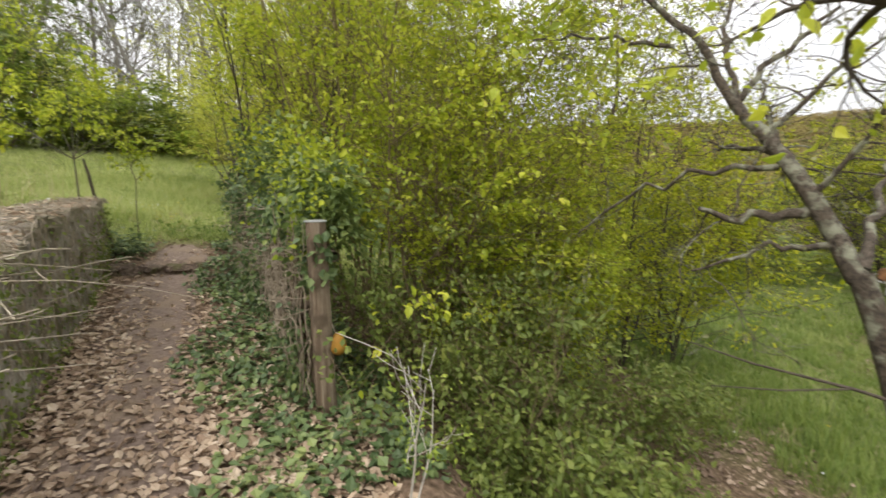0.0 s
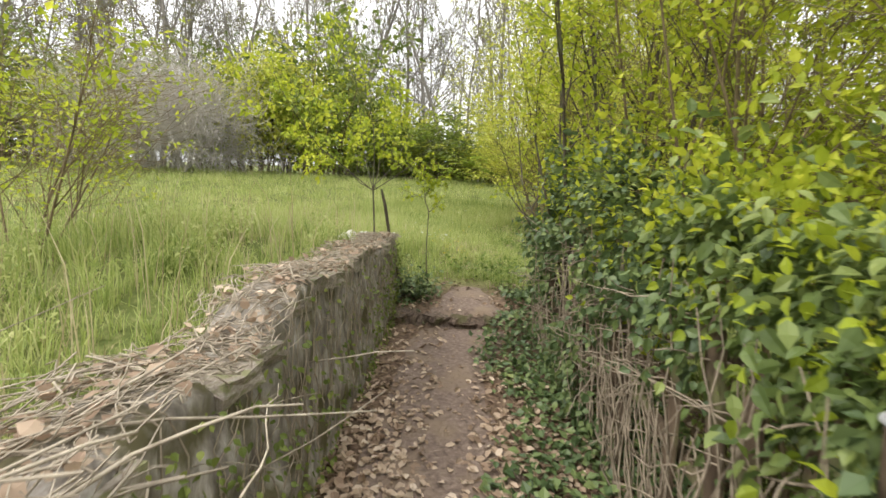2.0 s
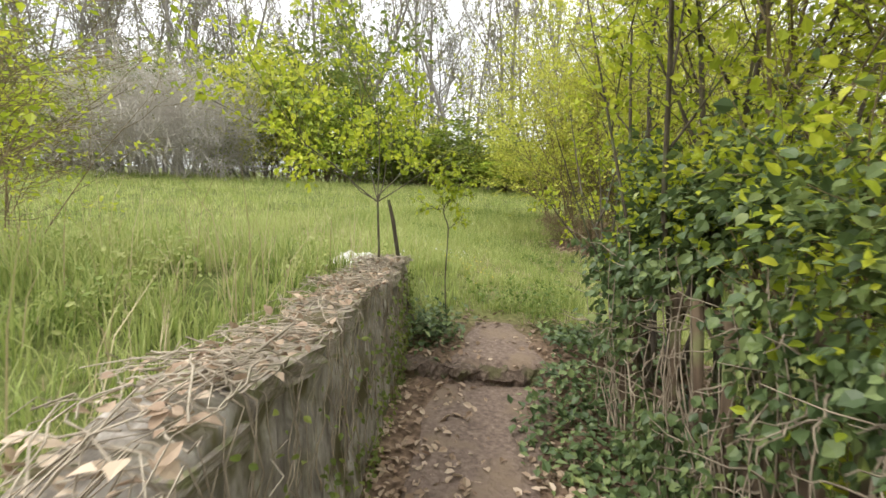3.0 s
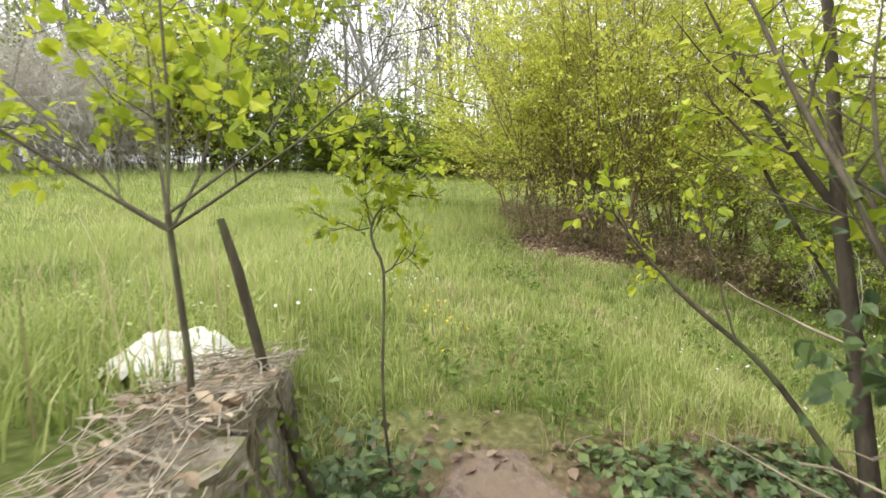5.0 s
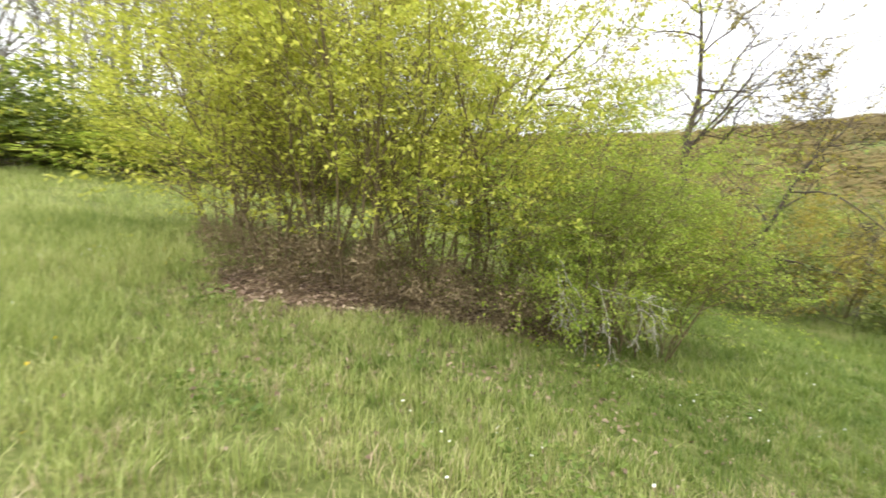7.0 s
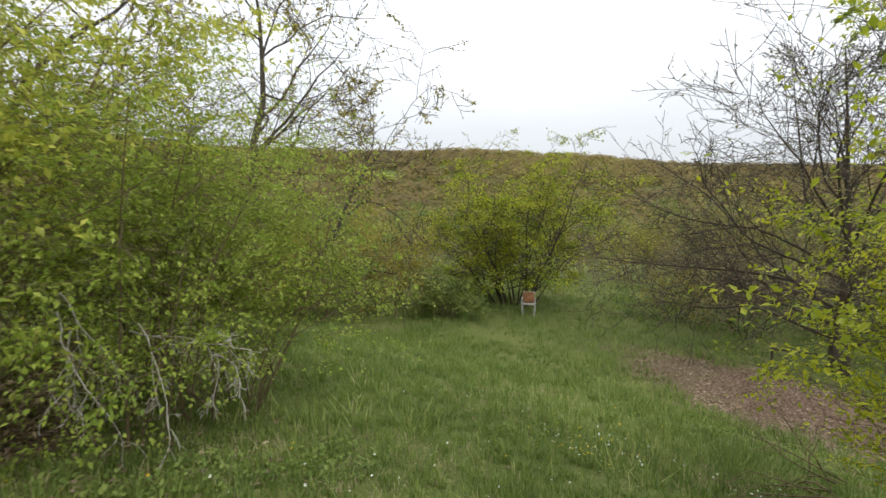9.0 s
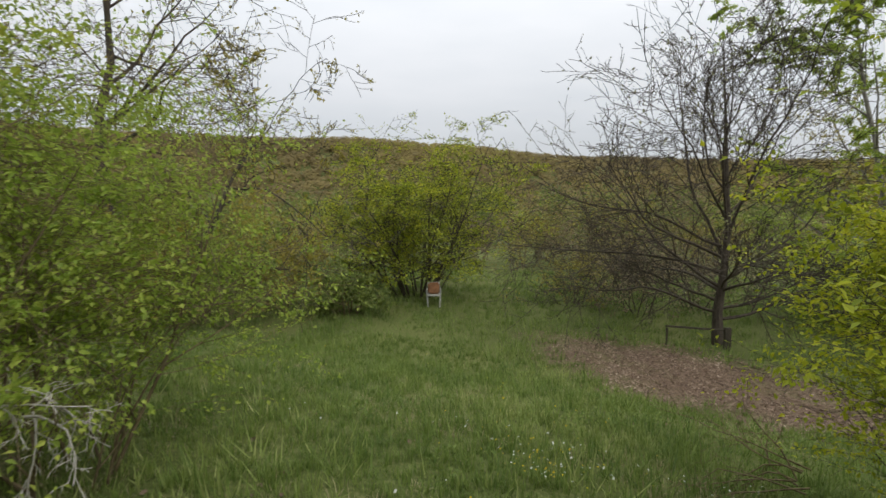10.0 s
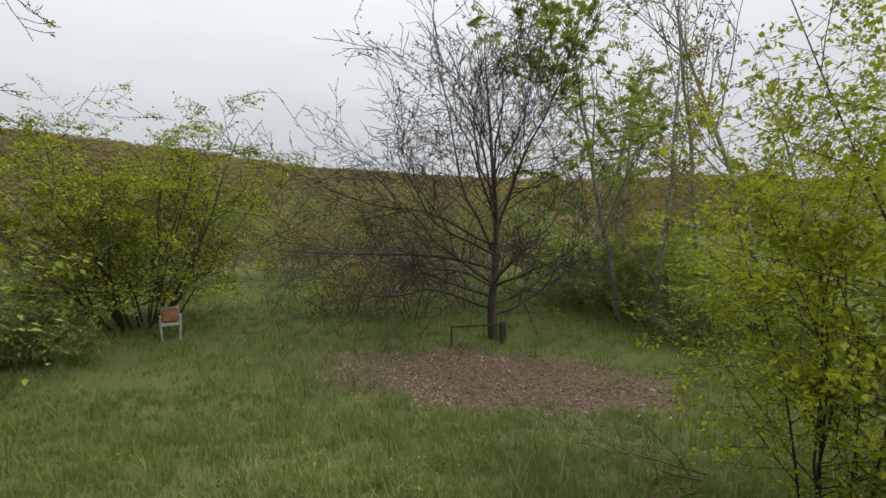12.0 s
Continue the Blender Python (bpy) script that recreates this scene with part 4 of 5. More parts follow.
for k in range(92):
    az = radians(-84 + k * 1.01 + t_rng.uniform(-0.8, 0.8))
    d = t_rng.uniform(31, 46)
    spots.append((-2.5 + d * math.sin(az), 5 + d * math.cos(az)))
for k, (x, y) in enumerate(spots):
    src = kinds[k % 4]
    m = pose(x, y, land_at(x, y), 0, 0, t_rng.uniform(0, 360)) @ Matrix.Scale(t_rng.uniform(0.75, 1.2), 4)
    if k < 4:
        src.matrix_world = m
    else:
        copy_thing(src, m)
bush_kinds = []
for i, mat in enumerate([GREEN, DULL, GREEN, YELLOW]):
    bush_kinds.append(plant("hedgerow_bush", (0, 0, -50), 430 + i, fan(s_rng, 9, 0.6, 4.4, 0.035, 0.6), dict(SHRUB, bare=0.05, kids=[7, 4, 4], drawn=2), 4300, 0.21, mat, BROWN_BARK,
                            "full bush in spring leaf at the meadow edge", "bush", "bushes round the meadow", low=0.0, cluster=0.16, clear=False))
k = 0
for az_deg in np.arange(-84, 4, 2.6):
    az = radians(az_deg + t_rng.uniform(-1, 1))
    d = t_rng.uniform(25, 29.5)
    x, y = -2.5 + d * math.sin(az), 5 + d * math.cos(az)
    grey = -72 < az_deg < -63
    src = bush_kinds[(k * 3 + (k // 4)) % 4]
    m = pose(x, y, land_at(x, y) - 0.1, 0, 0, t_rng.uniform(0, 360)) @ Matrix.Diagonal((*([t_rng.uniform(0.65, 1.45)] * 2), t_rng.uniform(0.5, 1.2) + 0.45 * (-72 < az_deg < -45), 1))
    if k < 4:
        bush_kinds[k].matrix_world = m
    elif not grey:
        copy_thing(src, m)
    k += 1
for i, az_deg in enumerate((-70, -66.5, -63)):
    az = radians(az_deg)
    x, y = -2.5 + 23.5 * math.sin(az), 5 + 23.5 * math.cos(az)
    plant("dead_thicket", at_land(x, y), 440 + i, fan(s_rng, 22, 0.9, 4.4, 0.03, 1.2), dict(THICKET, least=0.008), 300, 0.1, PALE_BUDS, PALE_TWIGS,
          "pale grey leafless thicket at the meadow edge", "thicket", "dead thickets")

# ---- saplings ----
SAP = dict(depth=2, kids=[7, 4], bare=0.4, ratio=0.5, angle=(35, 60), wiggle=0.08, lift=0.06, steps=7, taper=0.3, thin=0.6)
young = at_land(-4.05, 5.34)
y_rng = np.random.default_rng(451)
young_tree = thing("young_tree", young, "slim young tree with yellow-green leaves behind the wall", "tree")
tubes, twigs, fork = Tubes(7), [], 1.88 - young[2]
tubes.add([(0, 0, -0.05), (0.006, 0, fork * 0.5), (0.02, -0.04, fork)], [0.0115, 0.0095, 0.0085])
part_mesh("trunk", tubes.mesh("trunk", BARK), young_tree)
for dx, dy, dz, length in ((0.05, 0.1, 1.0, 1.9), (-0.75, 0.15, 0.75, 1.5), (-0.6, -0.6, 0.8, 1.3), (0.85, 0.25, 0.45, 0.8), (-0.3, 0.8, 0.8, 1.4), (-0.9, -0.2, 0.3, 1.0), (0.02, 0.9, 0.42, 1.25)):
    tubes = Tubes(5)
    grow(y_rng, tubes, twigs, (0.02, -0.04, fork - y_rng.uniform(0, 0.06)), (dx, dy, dz), length, 0.005, 1, dict(depth=3, kids=[5, 5, 4], bare=0.2, ratio=0.42, angle=(30, 60), wiggle=0.1, lift=0.07, steps=6, taper=0.3, thin=0.6))
    part_mesh("limb", tubes.mesh("limb", BARK), young_tree)
P, D = np.concatenate([t[0][2:] for t in twigs]), np.concatenate([t[1][2:] for t in twigs])
i = y_rng.integers(0, len(P), 2700)
i = i[~in_the_way(P[i] + np.array(young), 0.6)]
part_mesh("crown", leaf_cloud("crown", y_rng, P[i] + y_rng.normal(0, 0.035, (len(i), 3)), D[i], 0.05, HAZEL, oval=True), young_tree)
def slim_tree(name, boughs, seed, leaves, size, leaf, bark, label, spec):
    """A sapling from its own bent boughs, the first one its stem, each (corners, thickness at foot and tip, side twigs, leafy)."""
    rng = np.random.default_rng(seed)
    foot = np.array(at_land(*boughs[0][0][0][:2]))
    e = thing(name, tuple(foot), label, "tree", "saplings at the path's end")
    P, D = [], []
    for k, (corners, r0, r1, shoots, leafy) in enumerate(boughs):
        c = np.array(corners, float) - foot
        f = np.linspace(0, len(c) - 1, 4 * len(c))
        p = np.stack([np.interp(f, np.arange(len(c)), c[:, j]) for j in range(3)], -1) + rng.normal(0, 0.004, (len(f), 3))
        p[1:-1] = (p[:-2] + p[1:-1] * 2 + p[2:]) / 4
        d = unit(np.gradient(p, axis=0))
        tubes, twigs = Tubes(7), []
        tubes.add(p, np.linspace(r0, r1, len(p)))
        for _ in range(shoots):
            i = int(rng.integers(len(p) // 3, len(p)))
            grow(rng, tubes, twigs, p[i], unit(d[i] * 0.6 + rng.normal(0, 0.6, 3)), rng.uniform(0.08, 0.2), max(r1 * 0.7, 0.0022), 0, spec)
        part_mesh("trunk" if k == 0 else "branch", tubes.mesh("bough", bark), e)
        if leafy:
            P += [p[len(p) // 2:]] + [t[0] for t in twigs]
            D += [d[len(p) // 2:]] + [t[1] for t in twigs]
    P, D = np.concatenate(P), np.concatenate(D)
    i = rng.integers(0, len(P), leaves)
    part_mesh("crown", leaf_cloud("crown", rng, P[i] + rng.normal(0, 0.02, (leaves, 3)), D[i], size, leaf, 0.2, 1.0, oval=True), e, "yellow-green young leaves")
    return e


TWIGLET = dict(depth=1, kids=[3], bare=0.3, ratio=0.5, angle=(25, 60), wiggle=0.15, lift=0.06, steps=4, taper=0.4, thin=0.7)
slim_tree("sapling", [([(-3.81, 6.0, 0.75), (-3.822, 5.96, 1.15), (-3.822, 6.0, 1.63)], 0.0065, 0.0055, 0, False),
                      ([(-3.822, 6.0, 1.63), (-3.857, 6.0, 1.72), (-3.883, 6.0, 1.8), (-3.837, 6.02, 1.89), (-3.775, 6.06, 1.985), (-3.706, 6.09, 2.07)], 0.006, 0.003, 9, True),
                      ([(-3.822, 6.0, 1.63), (-3.78, 6.02, 1.68), (-3.747, 6.04, 1.74)], 0.004, 0.002, 2, True),
                      ([(-3.883, 6.0, 1.8), (-3.94, 5.98, 1.8), (-4.0, 5.95, 1.83)], 0.0035, 0.002, 4, True),
                      ([(-3.875, 6.0, 1.82), (-3.904, 6.0, 1.97), (-3.933, 6.0, 2.07)], 0.004, 0.002, 6, True)],
          455, 340, 0.046, HAZEL, BARK, "slender sapling with a tuft of yellow-green leaves", TWIGLET)
slim_tree("sapling", [([(-2.2, 6.6, 0.8), (-2.52, 6.51, 1.27), (-2.8, 6.43, 1.53), (-2.94, 6.39, 1.7), (-3.07, 6.36, 1.88)], 0.014, 0.003, 8, True),
                      ([(-2.62, 6.48, 1.36), (-2.68, 6.5, 1.6), (-2.75, 6.52, 1.85)], 0.005, 0.002, 4, True)],
          456, 130, 0.045, HAZEL, BARK, "leaning sapling with sparse young leaves at the fence end", TWIGLET)
slim_tree("sapling", [([(-1.85, 7.05, 0.75), (-2.2, 6.98, 1.5), (-2.42, 6.93, 1.88), (-2.54, 6.91, 2.13), (-2.72, 6.86, 2.34)], 0.014, 0.004, 8, True),
                      ([(-2.5, 6.92, 2.05), (-2.44, 6.9, 2.3), (-2.45, 6.88, 2.55)], 0.007, 0.003, 5, True)],
          458, 260, 0.045, HAZEL, BARK, "dark slender sapling leaning over the meadow's edge", TWIGLET)
plant("hazel_shrub", at_land(-1.9, 5.5), 459, fan(s_rng, 8, 0.38, 3.9, 0.026, 0.22), dict(SHRUB, bare=0.45, wiggle=0.06, ratio=0.36), 6500, 0.05, HAZEL, BARK,
      "stool of dark leaning hazel stems rising out of the ivy", "shrub", "hedge shrubs", low=1.9, clear=False)
plant("white_stemmed_sprout", at_land(-0.18, 1.95), 457, [(0.1, 0.1, 1, 0.75, 0.007, 0, 0), (0.4, 0.1, 1, 0.6, 0.006, 0, 0)], dict(SAP, kids=[4, 2]), 150, 0.028, GREEN, PALE_TWIGS,
      "pale-stemmed sprout with tiny green leaves", "shrub", low=0.2, clear=False)

# ---- lichen-covered tree beside the start ----
LICHEN = dict(depth=2, kids=[5, 3], bare=0.3, ratio=0.5, angle=(30, 75), wiggle=0.22, lift=0.0, steps=7, taper=0.35, thin=0.5)


def limb(tubes, twigs, rng, a, b, r0, r1, bow, spec, shoots):
    """A crooked limb from a to b with side shoots."""
    n = 11
    f = np.linspace(0, 1, n)[:, None]
    a, b = np.array(a, float), np.array(b, float)
    p = a + (b - a) * f + np.array(bow) * np.sin(f * math.pi) + rng.normal(0, 0.02, (n, 3)) * np.sin(f * math.pi)
    tubes.add(p, np.linspace(r0, r1, n))
    d = unit(np.gradient(p, axis=0))
    for k in range(shoots):
        i = int(rng.integers(3, n - 1))
        grow(rng, tubes, twigs, p[i], unit(d[i] * 0.5 + rng.normal(0, 0.7, 3)), rng.uniform(0.35, 0.75), r1 * 0.55, 0, spec)
    twigs.append((p[6:], d[6:], 2))


foot = at_land(2.35, 1.75)
plum = thing("lichened_plum_tree", foot, "old lichen-covered plum tree with crooked branches", "tree")
q_rng = np.random.default_rng(461)
fo = np.array(foot)
twigs = []
PLUM_BOUGHS = [("trunk", (2.35, 1.75, fo[2] - 0.1), (1.94, 2.3, 1.08), 0.07, 0.05, (0.05, 0, 0), 0),
         ("limb", (1.94, 2.3, 1.05), (1.64, 2.88, 1.97), 0.05, 0.032, (0.03, 0, 0.03), 5),
         ("limb", (1.64, 2.88, 1.96), (1.18, 3.3, 2.75), 0.028, 0.015, (0.06, 0, 0.07), 5),
         ("limb", (1.66, 2.88, 1.95), (1.78, 3.2, 2.75), 0.02, 0.01, (-0.05, 0, 0.02), 5),
         ("limb", (1.68, 2.9, 2.0), (2.2, 2.9, 2.5), 0.02, 0.01, (0, 0, 0.05), 5),
         ("limb", (1.38, 3.1, 2.35), (0.55, 3.3, 2.45), 0.015, 0.006, (0, 0, 0.03), 3),
         ("limb", (1.76, 2.65, 1.6), (0.85, 3.18, 1.2), 0.019, 0.006, (0, 0, 0.14), 4),
         ("limb", (1.85, 2.5, 1.38), (1.38, 2.72, 1.38), 0.032, 0.013, (0, 0, -0.05), 3),
         ("limb", (1.92, 2.4, 1.2), (1.3, 2.6, 1.05), 0.02, 0.006, (0, 0, 0.05), 3),
         ("limb", (1.95, 2.3, 1.1), (2.6, 2.9, 1.7), 0.03, 0.01, (0, 0, 0.05), 3)]
for name, a, b, r0, r1, bow, shoots in PLUM_BOUGHS:
    tubes = Tubes(8)
    limb(tubes, twigs, q_rng, np.array(a) - fo, np.array(b) - fo, r0, r1, bow, LICHEN, shoots)
    part_mesh(name, tubes.mesh(name, LICHEN_BARK), plum)
tubes, near_twigs = Tubes(7), []
limb(tubes, near_twigs, q_rng, np.array((1.35, 1.2, 1.72)) - fo, np.array((1.03, 1.32, 1.95)) - fo, 0.034, 0.02, (0, 0, 0.02), LICHEN, 5)
limb(tubes, near_twigs, q_rng, np.array((2.25, 1.3, 1.2)) - fo, np.array((1.33, 1.2, 1.73)) - fo, 0.045, 0.034, (0, 0, 0.02), LICHEN, 0)
part_mesh("limb", tubes.mesh("limb", DARK_BARK), plum)
NP, ND = np.concatenate([t[0] for t in near_twigs]), np.concatenate([t[1] for t in near_twigs])
i = q_rng.integers(0, len(NP), 60)
part_mesh("young_leaves", leaf_cloud("young_leaves", q_rng, NP[i] + q_rng.normal(0, 0.02, (60, 3)), ND[i], 0.055, HAZEL, oval=True), plum, "yellow-green young leaves", kind="stuff")
tubes = Tubes(5)
tubes.add([(2.1, 1.75, 0.55), (1.62, 1.92, 0.68), (1.33, 2.1, 0.72), (1.1, 2.25, 0.78)], [0.009, 0.007, 0.005, 0.002])
tubes.add([(1.62, 1.92, 0.68), (1.4, 2.0, 0.64), (1.15, 2.1, 0.62)], [0.005, 0.004, 0.002])
fallen = thing("fallen_branch", (2.1, 1.75, land_at(2.1, 1.75)), "thin dark fallen branch leaning in the grass", "branch")
branch = part_mesh("branch", tubes.mesh("branch", DARK_BARK), fallen)
branch.matrix_parent_inverse = fallen.matrix_world.inverted()
P, D = np.concatenate([t[0] for t in twigs]), np.concatenate([t[1] for t in twigs])
i = q_rng.integers(0, len(P), 260)
part_mesh("crown", leaf_cloud("crown", q_rng, P[i] + q_rng.normal(0, 0.03, (260, 3)), D[i], 0.035, PALE_BUDS), plum, "small pale opening buds")

# thickets along the valley floor and a hedge behind the walled garden
for k, az_deg in enumerate(np.arange(22, 112, 2.6)):
    az = radians(az_deg + t_rng.uniform(-1, 1))
    d = t_rng.uniform(46, 75)
    x, y = d * math.sin(az), 9 + d * math.cos(az)
    copy_thing(bush_kinds[(1, 1, 2, 0)[k % 4]], pose(x, y, land_at(x, y) - 0.3, 0, 0, t_rng.uniform(0, 360)))
for i in range(16):
    az = radians(50 + 4.0 * i + t_rng.uniform(-1.5, 1.5))
    d = t_rng.uniform(25, 36)
    x, y = d * math.sin(az), 9 + d * math.cos(az)
    if 63 < math.degrees(az) < 69:
        continue
    plant("brown_thicket", at_land(x, y), 480 + i, fan(s_rng, 9, 0.6, t_rng.uniform(3.0, 5.0), 0.03, 0.8), dict(THICKET, least=0.008, drawn=3), 2600, 0.13, (BROWN_LEAVES, OCHRE, DULL)[i % 3], BROWN_BARK,
          "brown and ochre thicket on the valley floor", "thicket", "thickets of the valley", cluster=0.12)
for x, y, k in ((18.0, 0.6, 0), (16.5, -1.2, 2), (13.2, -2.0, 0)):
    copy_thing(bush_kinds[k], pose(x, y, land_at(x, y) - 0.2, 0, 0, t_rng.uniform(0, 360)))
for x, y, k in ((20.0, -1.5, 1), (17.0, -3.5, 2), (14.8, -4.5, 0)):
    copy_thing(kinds[k], pose(x, y, land_at(x, y), 0, 0, t_rng.uniform(0, 360)) @ Matrix.Scale(t_rng.uniform(0.6, 0.8), 4))


# ---- the old wall ----
WALL_THICK, WALL_END = 0.27, 6.98


def wall_face(u):
    """The wall stands a little askew to the path."""
    return -1.03 - 0.062 * (u - 3.8)


def wall_top(u):
    """Height of the wall's top along it: whole at the far end, crumbling towards the start."""
    return 1.31 - 0.015 * (6.9 - u) - 0.12 * smooth01((3.75 - u) / 0.25) - 0.3 * smooth01((3.0 - u) / 1.6) + 0.02 * np.sin(u * 5.1) + 0.012 * np.sin(u * 13.0)


wall = thing("garden_wall", (0, 0, 0), "crumbling old rendered stone wall with dead ivy stems", "wall")
w_u = np.arange(-2.5, WALL_END + 0.001, 0.03)
prof = []
for f in np.linspace(0, 1, 30):
    prof.append(("face", f))
for f in np.linspace(0, 1, 7)[1:]:
    prof.append(("top", f))
for f in np.linspace(0, 1, 9)[1:]:
    prof.append(("back", f))
wv = []
for u in w_u:
    t = float(wall_top(u))
    b = 0.08 * u - 0.3
    for kind_, f in prof:
        if kind_ == "face":
            s, z = wall_face(u) + 0.03 * (1 - f), b + (t - b) * f
        elif kind_ == "top":
            s, z = wall_face(u) - WALL_THICK * f, t + 0.025 * math.sin(f * math.pi)
        else:
            s, z = wall_face(u) - WALL_THICK, t - (t - b) * f
        nz = noise.fractal(Vector((u * 3.2, s * 3.2, z * 3.2)), 0.7, 2.1, 6)
        x, y = lane(u, s + 0.038 * nz)
        wv.append((x, y, z + 0.03 * nz * (f if kind_ == "face" else 1)))
wn, wm = len(w_u), len(prof)
wi, wj = np.meshgrid(np.arange(wn - 1), np.arange(wm - 1), indexing="ij")
wq = np.stack([wi * wm + wj, (wi + 1) * wm + wj, (wi + 1) * wm + wj + 1, wi * wm + wj + 1], -1).reshape(-1, 4)
cap = [[(wn - 1) * wm + j, (wn - 1) * wm + j + 1, (wn - 1) * wm + wm - 2 - j, (wn - 1) * wm + wm - 1 - j] for j in range(wm // 2)]
part_mesh("wall_body", mesh_np("wall_body", wv, quads=np.concatenate([wq, np.array(cap)]), mat=STONE, smooth=True), wall)


def stone_mesh(seed, sx, sy, sz):
    bm = bmesh.new()
    bmesh.ops.create_cube(bm, size=1)
    bmesh.ops.subdivide_edges(bm, edges=bm.edges[:], cuts=1, use_grid_fill=True)
    for vtx in bm.verts:
        vtx.co = vtx.co * (1 - 0.12 * vtx.co.length_squared)
        vtx.co += noise.noise_vector(vtx.co * 2.3 + Vector((seed * 3.1, 0, 0))) * 0.16
        vtx.co = Vector((vtx.co.x * sx, vtx.co.y * sy, vtx.co.z * sz))
    me = bpy.data.meshes.new("stone")
    bm.to_mesh(me)
    bm.free()
    me.materials.append(COPING)
    return me


stones = [stone_mesh(i, 1, 1, 1) for i in range(6)]
c_rng = np.random.default_rng(500)
u = -2.2
while u < WALL_END - 0.05:
    w = c_rng.uniform(0.16, 0.34)
    for row in range(2):
        if u < 3.7 and c_rng.uniform() < 0.35:
            continue
        d = WALL_THICK * (0.58 if row == 0 else 0.5)
        x, y = lane(u + w / 2 + c_rng.uniform(-0.04, 0.04), wall_face(u) - (0.07 if row == 0 else 0.2) + c_rng.uniform(-0.02, 0.02))
        ob = part_mesh("stone", stones[int(c_rng.integers(0, 6))], wall)
        ob.matrix_world = pose(x, y, float(wall_top(u)) + c_rng.uniform(-0.03, 0.0), c_rng.uniform(-6, 6), c_rng.uniform(-6, 6), 90 + 25.5 + c_rng.uniform(-8, 8)) @ Matrix.Diagonal((w * 1.02, d, c_rng.uniform(0.07, 0.12), 1))
    u += w

# dead ivy stems clinging to the wall
vines = Tubes(4)
v_rng = np.random.default_rng(510)
for _ in range(170):
    u = v_rng.uniform(0.2, WALL_END)
    t = float(wall_top(u))
    top_z = t * v_rng.uniform(0.75, 1.03) if v_rng.uniform() < 0.4 else t + 0.02
    bot = 0.08 * u + v_rng.uniform(-0.02, 0.5)
    n = 9
    zz = np.linspace(bot, top_z, n)
    us = u + np.cumsum(v_rng.normal(0, 0.035, n))
    sl = wall_face(us) + 0.03 * (1 - (zz - 0.08 * u + 0.3) / (t - 0.08 * u + 0.3)) + 0.02 + v_rng.normal(0, 0.009, n)
    pts = np.stack([us * AX + sl * BX, us * AY + sl * BY, zz], -1)
    if top_z > t:
        tail = pts[-1] + np.array([-BX, -BY, 0]) * np.linspace(0.06, v_rng.uniform(0.1, 0.26), 3)[:, None] + np.array([0, 0, 0.035])
        pts = np.concatenate([pts, tail])
    vines.add(pts, np.linspace(v_rng.uniform(0.002, 0.0055), 0.0014, len(pts)))
part_mesh("ivy_stems", vines.mesh("ivy_stems", VINE_WOOD), wall, "dead grey-brown ivy stems", kind="stuff")
# mat of thin dead stems on top of the wall
matted = Tubes(3)
for _ in range(1500):
    u = v_rng.uniform(0.0, WALL_END)
    if v_rng.uniform() < 0.6 * float(np.exp(-((u - 4.9) / 0.8) ** 2)):
        continue
    s = wall_face(u) - v_rng.uniform(-0.05, 0.3)
    a = v_rng.uniform(0, 6.28)
    L = v_rng.uniform(0.1, 0.35)
    f = np.linspace(-0.5, 0.5, 5)
    us = u + f * L * math.cos(a) + v_rng.normal(0, 0.012, 5)
    sl = np.clip(s + f * L * math.sin(a) + v_rng.normal(0, 0.012, 5), wall_face(us) - 0.34, wall_face(us) + 0.06)
    zz = wall_top(us) + 0.06 + v_rng.uniform(-0.01, 0.04) + v_rng.normal(0, 0.008, 5)
    matted.add(np.stack([us * AX + sl * BX, us * AY + sl * BY, zz], -1), np.full(5, v_rng.uniform(0.0012, 0.0032)))
part_mesh("dead_stem_mat", matted.mesh("dead_stem_mat", DEAD_WOOD), wall, "matted dead stems on the wall top", kind="stuff")
# withered leaves caught on the wall top
lu = v_rng.uniform(0.3, WALL_END - 0.05, 1100)
lsd = wall_face(lu) - v_rng.uniform(-0.02, 0.28, 1100)
pl = np.stack([lu * AX + lsd * BX, lu * AY + lsd * BY, wall_top(lu) + v_rng.uniform(0.05, 0.085, 1100)], -1)
a = v_rng.uniform(0, 6.28, 1100)
part_mesh("withered_leaves", leaf_cloud("withered_leaves", v_rng, pl, np.stack([np.cos(a), np.sin(a), 0 * a], -1), 0.045, LITTER, droop=0.0, flat=1.8, width=1.1, oval=True), wall, "withered brown leaves on the wall top", kind="stuff")
# living ivy and moss leaves on the wall
n = 2600
lu, lf = v_rng.uniform(0.8, WALL_END, n), v_rng.uniform(0, 1, n) ** 1.3
keep = v_rng.uniform(0, 1, n) < 0.12 + 0.3 * smooth01((lu - 4.4) / 0.8) + 0.5 * (waves(lu * 3, lf * 2, 0.5, 67) > 0.25) + 0.9 * np.exp(-((lu - 3.0) / 0.9) ** 2) + 0.8 * np.exp(-((lu - 6.6) / 0.4) ** 2)
lu, lf = lu[keep], lf[keep]
lz = 0.08 * lu + lf * (wall_top(lu) - 0.08 * lu)
lsd = wall_face(lu) + 0.05 + v_rng.uniform(0, 0.04, len(lu))
pl = np.stack([lu * AX + lsd * BX, lu * AY + lsd * BY, lz], -1)
part_mesh("ivy_leaves", leaf_cloud("ivy_leaves", v_rng, pl, np.tile([BX * 0.5, BY * 0.5, -0.6], (len(pl), 1)), 0.03, DULL, width=1.1, oval=True), wall, "scattered green ivy leaves", kind="stuff")

